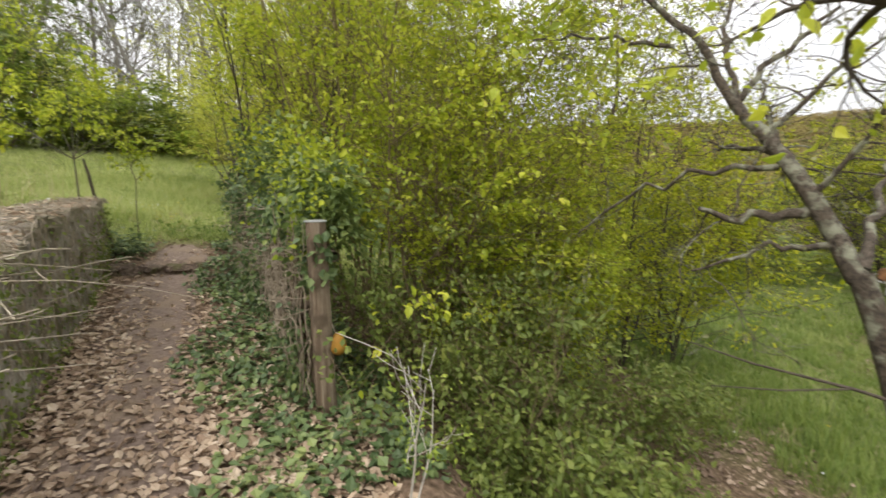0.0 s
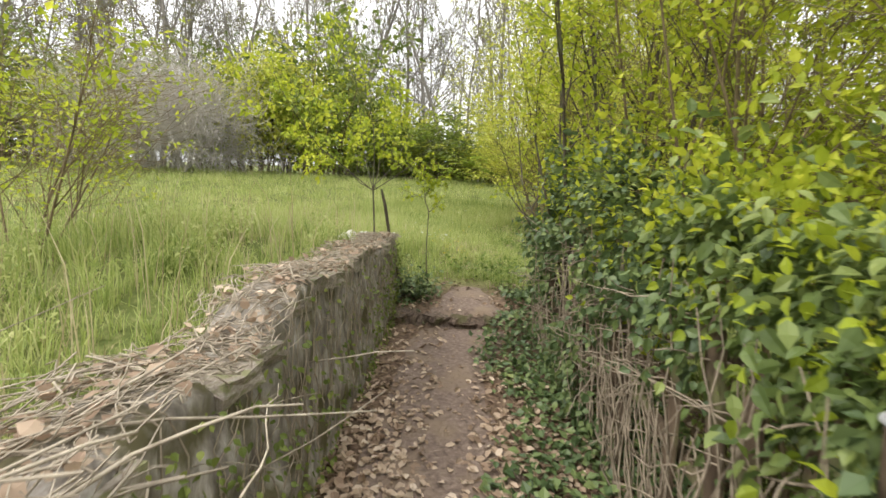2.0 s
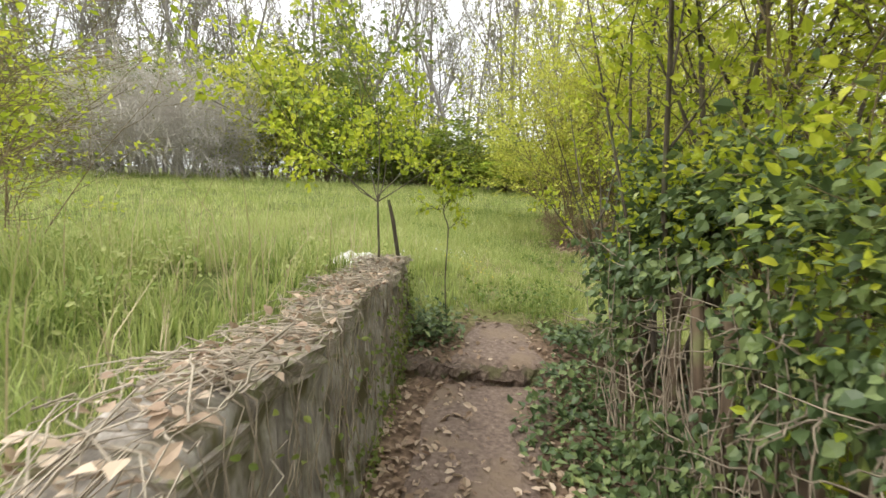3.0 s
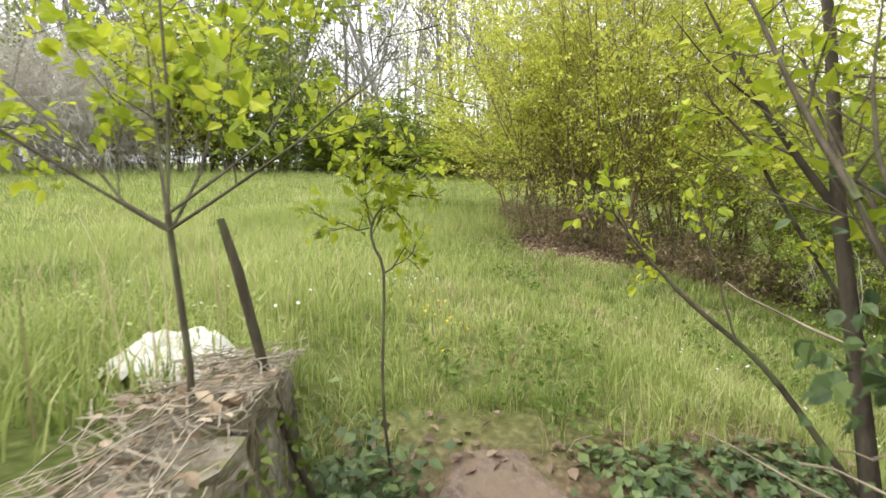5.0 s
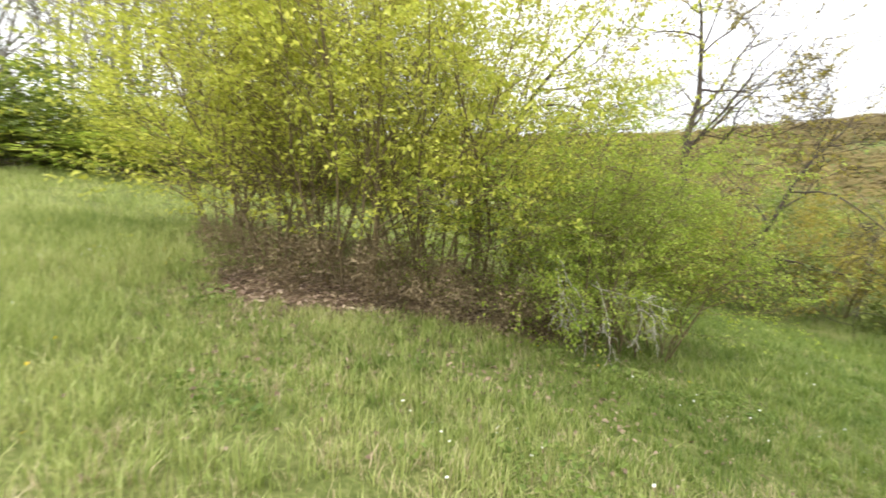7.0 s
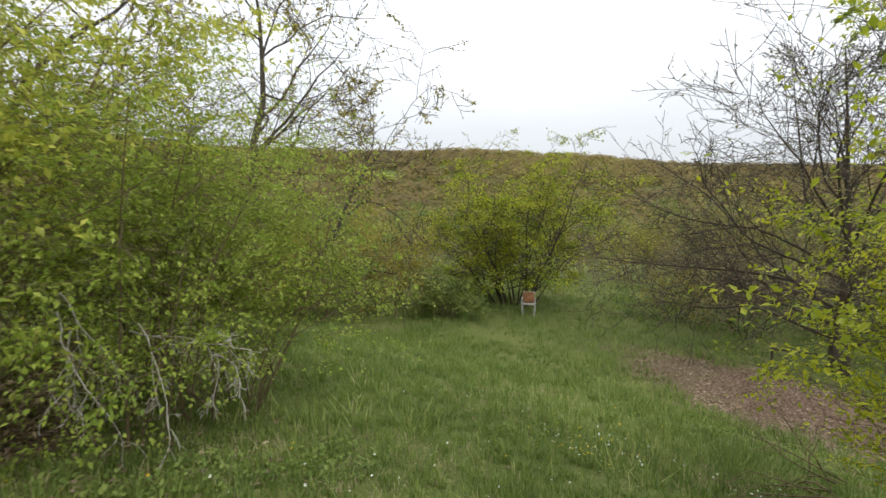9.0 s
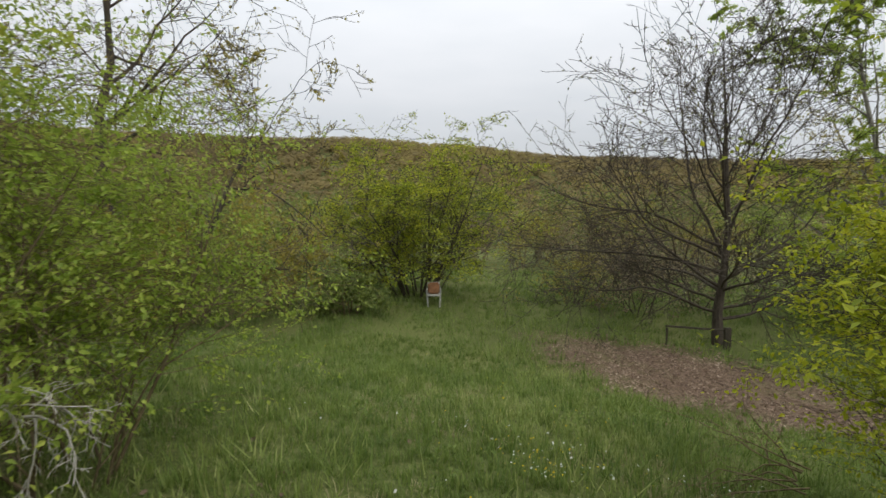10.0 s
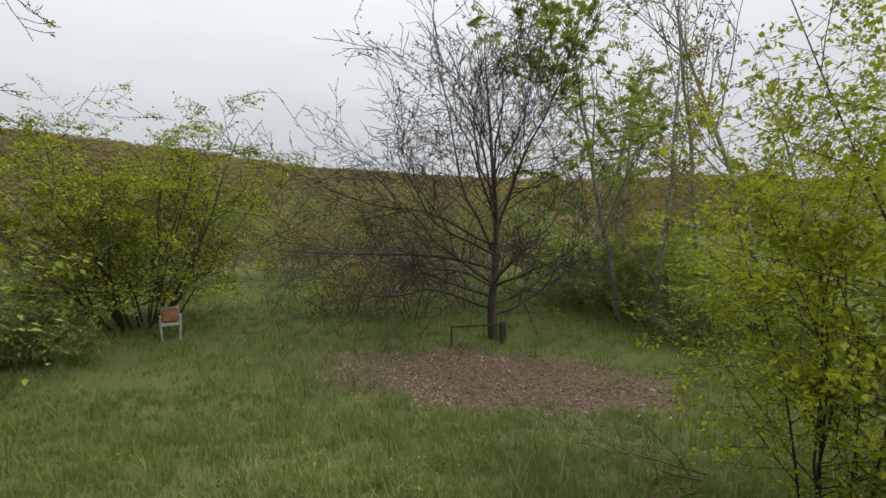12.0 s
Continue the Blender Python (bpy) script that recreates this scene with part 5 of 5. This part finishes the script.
# ---- brushwood on the broken end of the wall ----
pile = thing("brushwood_pile", (*lane(2.0, -1.15), 0.78), "heap of dry grey-brown cut branches on the broken wall", "brushwood")
b_rng = np.random.default_rng(520)
for k in range(80):
    tb = Tubes(5)
    L = b_rng.uniform(0.6, 1.7)
    a = b_rng.normal(0.25, 0.55)
    u0, s0 = b_rng.normal(-0.1, 0.5), b_rng.normal(-0.05, 0.22)
    n = 8
    f = np.linspace(-0.5, 0.5, n)
    us = u0 + f * L * math.cos(a) + np.cumsum(b_rng.normal(0, 0.018, n))
    sl = s0 + f * L * math.sin(a) + np.cumsum(b_rng.normal(0, 0.018, n))
    h = 0.30 * math.exp(-(u0 / 0.9) ** 2) * b_rng.uniform(0.1, 1.0) + 0.17 + 0.1 * u0
    zz = h + f * L * b_rng.normal(0.0, 0.16) + np.cumsum(b_rng.normal(0, 0.012, n)) - 0.25 * np.maximum(sl - 0.25, 0)
    r = b_rng.uniform(0.003, 0.009)
    tb.add(np.stack([us * AX + sl * BX, us * AY + sl * BY, zz], -1), np.linspace(r, r * 0.35, n))
    part_mesh("stick", tb.mesh("stick", DEAD_WOOD), pile)
tb = Tubes(6)
tb.add(np.array([(-2.5, 2.3, 1.06), (-2.62, 2.66, 1.2), (-2.72, 3.05, 1.3), (-2.86, 3.5, 1.4)]) - np.array(pile.matrix_world.translation), [0.011, 0.01, 0.008, 0.004])
part_mesh("stick", tb.mesh("stick", DEAD_WOOD), pile)
fine = Tubes(3)
for k in range(420):
    L, a, u0, s0 = b_rng.uniform(0.2, 0.6), b_rng.uniform(0, 6.28), b_rng.normal(-0.1, 0.8), b_rng.normal(-0.15, 0.25)
    f = np.linspace(-0.5, 0.5, 5)
    us, sl = u0 + f * L * math.cos(a) + b_rng.normal(0, 0.015, 5), s0 + f * L * math.sin(a) + b_rng.normal(0, 0.015, 5)
    zz = 0.26 * math.exp(-(u0 / 0.9) ** 2) * b_rng.uniform(0, 1.0) + 0.12 + 0.1 * u0 + f * L * b_rng.normal(0, 0.25) - 0.9 * max(s0 - 0.2, 0)
    fine.add(np.stack([us * AX + sl * BX, us * AY + sl * BY, zz], -1), np.full(5, b_rng.uniform(0.0015, 0.004)))
part_mesh("twig_tangle", fine.mesh("twig_tangle", DEAD_WOOD), pile, kind="stuff")

# ---- paling fence ----
fence = thing("paling_fence", (0, 0, 0), "old brown half-round paling fence overgrown with ivy", "fence")


def paling_mesh(seed, tall, wide):
    """A split half-round pale with a rounded head and a rough outline."""
    r = np.random.default_rng(seed)
    rows, sides = 14, 10
    z = np.concatenate([np.linspace(0, 0.93, 9), [0.955, 0.975, 0.99, 0.998, 1.0]]) * tall
    wz = wide / 2 * np.array([1] * 9 + [0.93, 0.8, 0.58, 0.3, 0.05]) * (1 + 0.05 * r.normal(0, 1, rows))
    vs = []
    lean_x, lean_y = r.normal(0, 0.02), r.normal(0, 0.012)
    for k in range(rows):
        for j in range(sides):
            a = 2 * math.pi * j / sides
            yy = math.sin(a) * wz[k] * (0.75 if math.sin(a) > 0 else 0.22)
            vs.append((math.cos(a) * wz[k] + lean_x * z[k], yy + lean_y * z[k], z[k] + 0.004 * r.normal()))
    i, j = np.meshgrid(np.arange(rows - 1), np.arange(sides), indexing="ij")
    q = np.stack([i * sides + j, i * sides + (j + 1) % sides, (i + 1) * sides + (j + 1) % sides, (i + 1) * sides + j], -1).reshape(-1, 4)
    return mesh_np("paling", vs, quads=q, mat=FENCE_WOOD, smooth=True)


pales = [paling_mesh(i, 1.08 + 0.03 * (i % 3), 0.085) for i in range(7)]
f_rng = np.random.default_rng(530)


def fence_line(u):
    return 0.52 - 0.02 * (u - 2.7) - 0.011 * max(u - 4, 0) ** 2 * 4


u = 2.95
while u < 6.0:
    x, y = lane(u, fence_line(u))
    if f_rng.uniform() < 0.22:                                  # pales lost over the years
        u += 0.14
        continue
    ob = part_mesh("paling", pales[int(f_rng.integers(0, 7))], fence)
    ob.matrix_world = pose(x, y, land_at(x, y) - 0.06, f_rng.normal(0, 2.5), f_rng.normal(0, 2.5), 115.5 + f_rng.normal(0, 8)) @ Matrix.Diagonal((1, 1, f_rng.uniform(0.9, 1.06), 1))
    u += f_rng.uniform(0.125, 0.165)
for hgt in (0.38, 0.92):
    tb = Tubes(8)
    us = np.linspace(2.7, 6.05, 24)
    sl = np.array([fence_line(k) for k in us]) + 0.065
    xx, yy = us * AX + sl * BX, us * AY + sl * BY
    tb.add(np.stack([xx, yy, land(xx, yy) + hgt + 0.02 * np.sin(us * 2)], -1), np.full(24, 0.032))
    part_mesh("rail", tb.mesh("rail", FENCE_WOOD), fence)

post = thing("gate_post", (-0.73, 2.68, land_at(-0.73, 2.68) - 0.02), "leaning brown wooden gate post with a pale metal cap", "post", turn=20)
POST_TALL = 1.33 - land_at(-0.73, 2.68)
p_rng = np.random.default_rng(540)
rows, sides = 18, 14
vs = []
for k in range(rows):
    zf = k / (rows - 1)
    for j in range(sides):
        a = 2 * math.pi * j / sides
        r = 0.06 * (1 + 0.05 * math.sin(3 * a + 1) + 0.04 * p_rng.normal() * 0.4) * (1.1 - 0.1 * zf)
        if -0.6 < math.sin(a * 0.5 + 0.8) - 0.97 < 0.03:
            r *= 0.9
        vs.append((math.cos(a) * r + 0.03 * (1 - zf), math.sin(a) * r, POST_TALL * zf))
i, j = np.meshgrid(np.arange(rows - 1), np.arange(sides), indexing="ij")
pq = np.stack([i * sides + j, i * sides + (j + 1) % sides, (i + 1) * sides + (j + 1) % sides, (i + 1) * sides + j], -1).reshape(-1, 4)
part_mesh("post_shaft", mesh_np("post_shaft", vs, quads=pq, mat=POST_WOOD, smooth=True), post)
bm = bmesh.new()
bmesh.ops.create_cone(bm, cap_ends=True, segments=16, radius1=0.064, radius2=0.06, depth=0.01)
bmesh.ops.bevel(bm, geom=bm.edges[:], offset=0.003, segments=1, affect="EDGES")
cap_ob = part("cap", bm, ZINC, post, "weathered pale zinc cap")
cap_ob.location = (0, 0, POST_TALL + 0.006)

bm = bmesh.new()
bmesh.ops.create_uvsphere(bm, u_segments=14, v_segments=10, radius=0.05)
for vtx in bm.verts:
    vtx.co.z = vtx.co.z * 0.95 + max(0, vtx.co.z - 0.02) * 1.1
    vtx.co += noise.noise_vector(vtx.co * 18) * 0.006
float_e = thing("orange_float", (-0.63, 2.7, 0.60), "faded orange plastic float hung beside the gate post", "float")
part("float_body", bm, ORANGE, float_e, smooth=True)
tb = Tubes(4)
tb.add([(0, 0, 0.05), (-0.02, -0.01, 0.12), (-0.06, -0.02, 0.2)], [0.003, 0.003, 0.003])
part_mesh("cord", tb.mesh("cord", DEAD_WOOD), float_e)

# ---- ivy over the fence ----
def ivy_leaf_mesh(seed):
    """A pointed, slightly cupped leaf."""
    r = np.random.default_rng(seed)
    outline = [(0, -0.02), (0.17, 0.08), (0.29, 0.3), (0.25, 0.55), (0.12, 0.82), (0, 1.0), (-0.12, 0.82), (-0.25, 0.55), (-0.29, 0.3), (-0.17, 0.08)]
    vs = [(0, 0.35, -0.02)] + [(x * r.uniform(0.85, 1.1), y, 0.3 * abs(x) - 0.22 * y * y + r.normal(0, 0.02)) for x, y in outline]
    t = [(0, k, k % 10 + 1) for k in range(1, 11)]
    return mesh_np("leaf", vs, tris=np.array(t), mat=IVY)


def ivy_mat_random():
    m = ELDER.copy()
    m.name = "elder_leaf_single"
    n, l = m.node_tree.nodes, m.node_tree.links
    inf = n.new("ShaderNodeObjectInfo")
    for lk in list(l):
        if lk.from_socket.name == "Random Per Island":
            to = lk.to_socket
            l.remove(lk)
            l.new(inf.outputs["Random"], to)
            break
    return m


IVY_ONE = ivy_mat_random()
ivy = thing("ivy", (*lane(3.3, 0.55), land_at(*lane(3.3, 0.55))), "mass of glossy dark green ivy grown over the fence", "ivy")
ivy_origin = np.array(ivy.matrix_world.translation)
i_rng = np.random.default_rng(550)


def ivy_place(n, lo=0.0):
    """Places on the bulging ivy top, and the way out from it."""
    u = np.where(i_rng.uniform(0, 1, n) < 0.3, i_rng.normal(5.75, 0.25, n), 2.75 + 3.2 * i_rng.uniform(0, 1, n) ** 1.3)
    a = i_rng.uniform(-0.5, math.pi + 0.3, n)
    r = (0.25 + 0.3 * waves(u * 2.6, a * 1.6, 0.45, 61)) * i_rng.uniform(0.3, 1.15, n) * (1 - 0.3 * smooth01((4.4 - u) / 0.8)) + (i_rng.uniform(0, 1, n) < 0.1) * i_rng.uniform(0.05, 0.3, n)
    sc = 0.62 - 0.05 * (u - 3)
    s = sc - np.cos(a) * r * np.where(np.cos(a) > 0, 0.68, 1.05)
    x, y = u * AX + s * BX, u * AY + s * BY
    z = 0.08 * u + 1.27 - 0.16 * smooth01((4.4 - u) / 0.8) + 0.12 * np.sin(u * 4.0) + np.sin(a) * r * 1.15 - 0.2 * (np.sin(a) < 0) * i_rng.uniform(0, 1, n)
    out = np.stack([-np.cos(a) * BX, -np.cos(a) * BY, np.sin(a)], -1)
    return np.stack([x, y, z], -1), out


pl, out = ivy_place(9500)
near_end = pl @ np.array([AX, AY, 0]) < 4.3 + i_rng.normal(0, 0.35, len(pl))
gap = waves(pl[:, 1] * 2.0 + pl[:, 2], pl[:, 2] * 2.0 - pl[:, 0], 0.3, 68) > -0.3                # holes in the foliage
near_leaves, far_leaves = near_end & gap, ~near_end
part_mesh("ivy_foliage", leaf_cloud("ivy_foliage", i_rng, pl[far_leaves] - ivy_origin, out[far_leaves], 0.05, IVY, droop=0.5, flat=0.9, width=1.15, oval=True), ivy, kind="stuff")
part_mesh("shrub_foliage", leaf_cloud("shrub_foliage", i_rng, pl[near_leaves] - ivy_origin, out[near_leaves], 0.052, ELDER, droop=0.6, flat=0.9, width=0.95, oval=True), ivy, "fresh green pointed leaves grown through the ivy", kind="stuff")
singles = [ivy_leaf_mesh(i) for i in range(5)]
for me in singles:
    me.materials[0] = IVY_ONE
pl, out = ivy_place(1500)
keep = (out @ np.array([-BX, -BY, 0.3]) > -0.1) & (pl @ np.array([AX, AY, 0]) < 3.7)
pl, out = pl[keep][:290], out[keep][:290]
for p, o in zip(pl, out):
    ob = part_mesh("leaf", singles[int(i_rng.integers(0, 5))], ivy)
    q = Vector(o * 0.9 + i_rng.normal(0, 0.35, 3) + np.array([0, 0, 0.25])).to_track_quat("Z", "Y").to_matrix().to_4x4()
    ob.matrix_world = Matrix.Translation(p + o * 0.03) @ q @ pose(0, 0, 0, 0, 0, i_rng.uniform(120, 240)) @ Matrix.Diagonal((*([i_rng.uniform(0.045, 0.078)] * 3), 1))
stems = Tubes(4)
for _ in range(110):
    u0 = i_rng.uniform(2.75, 6.0)
    x0, y0 = lane(u0, fence_line(u0) - 0.06)
    n = 9
    zz = np.linspace(0.0, i_rng.uniform(0.5, 1.25), n)
    us = u0 + np.cumsum(i_rng.normal(0, 0.035, n))
    sl = fence_line(u0) - 0.07 - np.abs(np.cumsum(i_rng.normal(0, 0.02, n)))
    xx, yy = us * AX + sl * BX, us * AY + sl * BY
    stems.add(np.stack([xx, yy, land(xx, yy) + zz], -1) - ivy_origin, np.linspace(i_rng.uniform(0.003, 0.008), 0.002, n))
for _ in range(150):
    u0 = i_rng.uniform(2.75, 6.1)
    d = np.array([-BX, -BY, i_rng.normal(0.0, 0.3)]) * 0.5 + np.array([AX, AY, 0]) * i_rng.normal(0, 0.6)
    x0, y0 = lane(u0, fence_line(u0) - 0.04)
    n = 7
    pts = np.array([x0, y0, land_at(x0, y0) + i_rng.uniform(0.3, 1.1)]) + np.linspace(0, i_rng.uniform(0.2, 0.55), n)[:, None] * d + np.cumsum(i_rng.normal(0, 0.012, (n, 3)), 0)
    stems.add(pts - ivy_origin, np.linspace(i_rng.uniform(0.003, 0.006), 0.0015, n))
part_mesh("ivy_tangle", stems.mesh("ivy_tangle", VINE_WOOD), ivy, "tangled pale brown ivy stems", kind="stuff")

# leaves hanging in patches over the face of the fence
n = 7000
uu, zz = i_rng.uniform(2.75, 6.2, n), i_rng.uniform(0.05, 1.15, n)
k = waves(uu * 2.2, zz * 2.2, 0.4, 66) + i_rng.normal(0, 0.15, n) + 0.5 * smooth01((0.3 - zz) / 0.3) + 0.4 * smooth01((zz - 0.75) / 0.3) - 0.45 * smooth01((4.3 - uu) / 0.8) > 0.15
uu, zz = uu[k], zz[k]
ss = np.array([fence_line(v) for v in uu]) - 0.06 - np.abs(i_rng.normal(0, 0.07, len(uu)))
xx, yy = uu * AX + ss * BX, uu * AY + ss * BY
pl = np.stack([xx, yy, land(xx, yy) + zz], -1)
part_mesh("hanging_foliage", leaf_cloud("hanging_foliage", i_rng, pl - ivy_origin, np.tile([-BX * 0.6, -BY * 0.6, -0.6], (len(pl), 1)), 0.048, IVY, droop=0.4, flat=0.7, width=1.2, oval=True), ivy, kind="stuff")

n = 2400
pl, out = ivy_place(n)
part_mesh("young_foliage", leaf_cloud("young_foliage", i_rng, pl + out * 0.06 + np.array([0, 0, 0.12]) - ivy_origin, out + np.array([0, 0, 0.4]), 0.042, HAZEL, droop=0.2, oval=True), ivy, "yellow-green young leaves", kind="stuff")
a = i_rng.uniform(0, 6.28, 90)
pl = np.stack([-0.73 + np.cos(a) * 0.08, 2.68 + np.sin(a) * 0.08, i_rng.uniform(0.95, 1.3, 90)], -1)
part_mesh("ivy_foliage", leaf_cloud("ivy_foliage", i_rng, pl - ivy_origin, np.stack([np.cos(a), np.sin(a), -0.4 + 0 * a], -1), 0.055, IVY, droop=0.4, width=1.35), ivy, kind="stuff")

# ivy creeping over the ground along the fence
n = 9000
uu, ss = i_rng.uniform(2.0, 7.3, n), i_rng.uniform(-0.35, 1.0, n)
k = i_rng.uniform(0, 1, n) < smooth01((ss + 0.28 - 0.15 * np.sin(uu * 3)) / 0.35)
uu, ss = uu[k], ss[k]
x, y = uu * AX + ss * BX, uu * AY + ss * BY
heap = 0.16 * np.exp(-((uu - 6.4) / 0.45) ** 2 - ((ss - 0.05) / 0.4) ** 2)
pl = np.stack([x, y, land(x, y) + i_rng.uniform(0.01, 0.06, len(x)) + heap], -1)
foot_u, foot_s = i_rng.normal(6.95, 0.16, 520), i_rng.normal(-0.98, 0.13, 520)
fx, fy = foot_u * AX + foot_s * BX, foot_u * AY + foot_s * BY
pl = np.concatenate([pl, np.stack([fx, fy, land(fx, fy) + np.abs(i_rng.normal(0, 0.14, 520))], -1)])
a = i_rng.uniform(0, 6.28, len(pl))
tagged(new("ground_ivy", leaf_cloud("ground_ivy", i_rng, pl, np.stack([np.cos(a), np.sin(a), 0 * a], -1), 0.058, IVY, droop=0.0, flat=2.2, width=1.4)),
       "dark green ivy creeping over the ground by the path", "ivy", kind="stuff")

# ivy-clad stump tree at the fence's end
plant("ivy_clad_tree", at_land(-2.15, 6.25), 560, [(0.2, 0.05, 1, 3.6, 0.036, 0, 0), (0.0, 0.15, 1, 3.2, 0.035, -0.05, 0.1), (0.35, -0.1, 1, 3.0, 0.035, 0.1, 0)], dict(SHRUB, wiggle=0.06, ratio=0.4), 4200, 0.055, HAZEL, DARK_BARK,
      "dark-stemmed tree at the fence end with young leaves", "tree", low=1.2, clear=False)

# ---- stake, sheeting, chair, rail ----
stake = thing("stake", (-4.0, 5.78, land_at(-4.0, 5.78)), "leaning dark wooden stake at the end of the wall", "stake")
tb = Tubes(7)
f = np.linspace(0, 1, 8)
top = np.array([-4.09, 5.5, 1.86]) - np.array([-4.0, 5.78, land_at(-4.0, 5.78)])
tb.add(top * f[:, None] + np.stack([0.008 * np.sin(f * 9), 0.006 * np.sin(f * 7 + 1), 0 * f], -1), np.array([0.017] * 7 + [0.012]))
part_mesh("stake_pole", tb.mesh("stake_pole", BARK), stake)

sheet_at = at_land(-4.62, 5.72)
sheet = thing("plastic_sheeting", sheet_at, "crumpled dirty white plastic sheeting lying in the grass", "plastic sheeting")
bm = bmesh.new()
bmesh.ops.create_grid(bm, x_segments=26, y_segments=20, size=0.5)
for vtx in bm.verts:
    x, y = vtx.co.x * 0.5, vtx.co.y * 0.42
    r2 = (x / 0.22) ** 2 + (y / 0.19) ** 2
    z = 0.17 * math.exp(-r2 * r2 * 0.5) + 0.05 * noise.fractal(Vector((x * 9, y * 9, 2.0)), 1.0, 2.0, 4)
    vtx.co = Vector((x, y, max(z, 0.015)))
part("sheet", bm, SHEETING, sheet, smooth=False)

chair = thing("garden_chair", at_land(14.2, 15.15), "weathered white plastic garden chair under the hawthorn", "chair", turn=-70)
def slab(parent, name, sx, sy, sz, m, mat, label="", bev=0.01):
    bm = bmesh.new()
    bmesh.ops.create_cube(bm, size=1)
    for vtx in bm.verts:
        vtx.co = Vector((vtx.co.x * sx, vtx.co.y * sy, vtx.co.z * sz))
    bmesh.ops.bevel(bm, geom=bm.edges[:], offset=bev, segments=2, affect="EDGES")
    ob = part(name, bm, mat, parent, label)
    ob.matrix_local = m
    return ob


slab(chair, "seat", 0.46, 0.44, 0.035, pose(0, 0, 0.42), CHAIR_PLASTIC)
slab(chair, "backrest", 0.46, 0.035, 0.42, pose(0, 0.24, 0.64, -12), CHAIR_PLASTIC)
for sx in (-1, 1):
    slab(chair, "armrest", 0.05, 0.44, 0.03, pose(0.24 * sx, 0, 0.63), CHAIR_PLASTIC)
    for sy in (-1, 1):
        slab(chair, "leg", 0.05, 0.05, 0.63 if sy < 0 else 0.45, pose(0.23 * sx, 0.2 * sy, 0.31 if sy < 0 else 0.22, 5 * sy, 4 * sx), CHAIR_PLASTIC)
cushion = thing("cushion", (14.2, 15.15, land_at(14.2, 15.15) + 0.44), "faded rust-brown cushion leaning upright on the garden chair", "cushion", turn=-70)
slab(cushion, "cushion_body", 0.42, 0.13, 0.42, pose(0, 0.13, 0.2, -12), RUST_CLOTH, bev=0.05)

rail = thing("low_rail", at_land(12.4, 6.9), "low dark wooden rail in front of the bare tree", "rail", turn=-83)
slab(rail, "post", 0.16, 0.12, 0.62, pose(0.72, 0, 0.28), DARK_WOOD)
slab(rail, "post", 0.05, 0.05, 0.55, pose(-0.78, 0, 0.25), DARK_WOOD)
slab(rail, "bar", 1.6, 0.05, 0.05, pose(-0.02, 0, 0.54, 0, 2), DARK_WOOD)

# ---- flowers ----
def flowers(name, rng, x, y, size, tall, mat, label):
    n = len(x)
    c = np.stack([x, y, land(x, y) + tall * rng.uniform(0.7, 1.2, n)], -1)
    vs, ts = [], []
    for k in range(5):
        a = 2 * math.pi * k / 5
        for da, rr, dz in ((-0.5, 0.75, 0.1), (0.0, 1.0, 0.2), (0.5, 0.75, 0.1)):
            vs.append((math.cos(a + da) * rr, math.sin(a + da) * rr, dz))
    vs = np.array([(0, 0, 0)] + vs)
    t = np.array([(0, 3 * k + 1, 3 * k + 2) for k in range(5)] + [(0, 3 * k + 2, 3 * k + 3) for k in range(5)])
    tilt = rng.normal(0, 0.35, (n, 1, 2))
    v = c[:, None] + size * rng.uniform(0.6, 1.2, (n, 1, 1)) * (vs[None] + np.concatenate([0 * tilt[..., :1] * vs[None, :, :1], 0 * tilt[..., :1] * vs[None, :, :1], tilt[..., :1] * vs[None, :, :1] + tilt[..., 1:] * vs[None, :, 1:2]], -1))
    b = (np.arange(n) * len(vs))[:, None, None]
    return tagged(new(name, mesh_np(name, v.reshape(-1, 3), tris=(b + t[None]).reshape(-1, 3), mat=mat)), label, "flowers", kind="stuff")


w_rng = np.random.default_rng(600)
x, y = w_rng.uniform(-9, 9, 700), w_rng.uniform(2, 15, 700)
k = ~no_grass(x, y) & (waves(x, y, 0.9, 63) > 0.1)
xx = np.concatenate([x[k][:220], w_rng.normal(2.8, 0.4, 55), w_rng.normal(-4.3, 0.22, 40)])
yy = np.concatenate([y[k][:220], w_rng.normal(9.8, 0.35, 55), w_rng.normal(7.3, 0.2, 40)])
flowers("buttercups", w_rng, xx, yy, 0.011, 0.22, BUTTERCUP, "scattered yellow buttercups in the meadow grass")
x, y = w_rng.uniform(-9, 4, 900), w_rng.uniform(2, 13, 900)
k = ~no_grass(x, y) & (waves(x, y, 0.7, 64) > 0.15)
xx = np.concatenate([x[k][:240], w_rng.normal(-4.9, 0.2, 26), w_rng.normal(-7.0, 0.25, 14), w_rng.normal(2.9, 0.3, 20), w_rng.normal(1.75, 0.2, 14), w_rng.normal(2.9, 0.4, 40)])
yy = np.concatenate([y[k][:240], w_rng.normal(7.9, 0.12, 26), w_rng.normal(13.3, 0.2, 14), w_rng.normal(8.2, 0.25, 20), w_rng.normal(8.45, 0.15, 14), w_rng.normal(9.7, 0.35, 40)])
flowers("daisies", w_rng, xx, yy, 0.012, 0.2, PETALS, "small white flowers scattered through the grass")
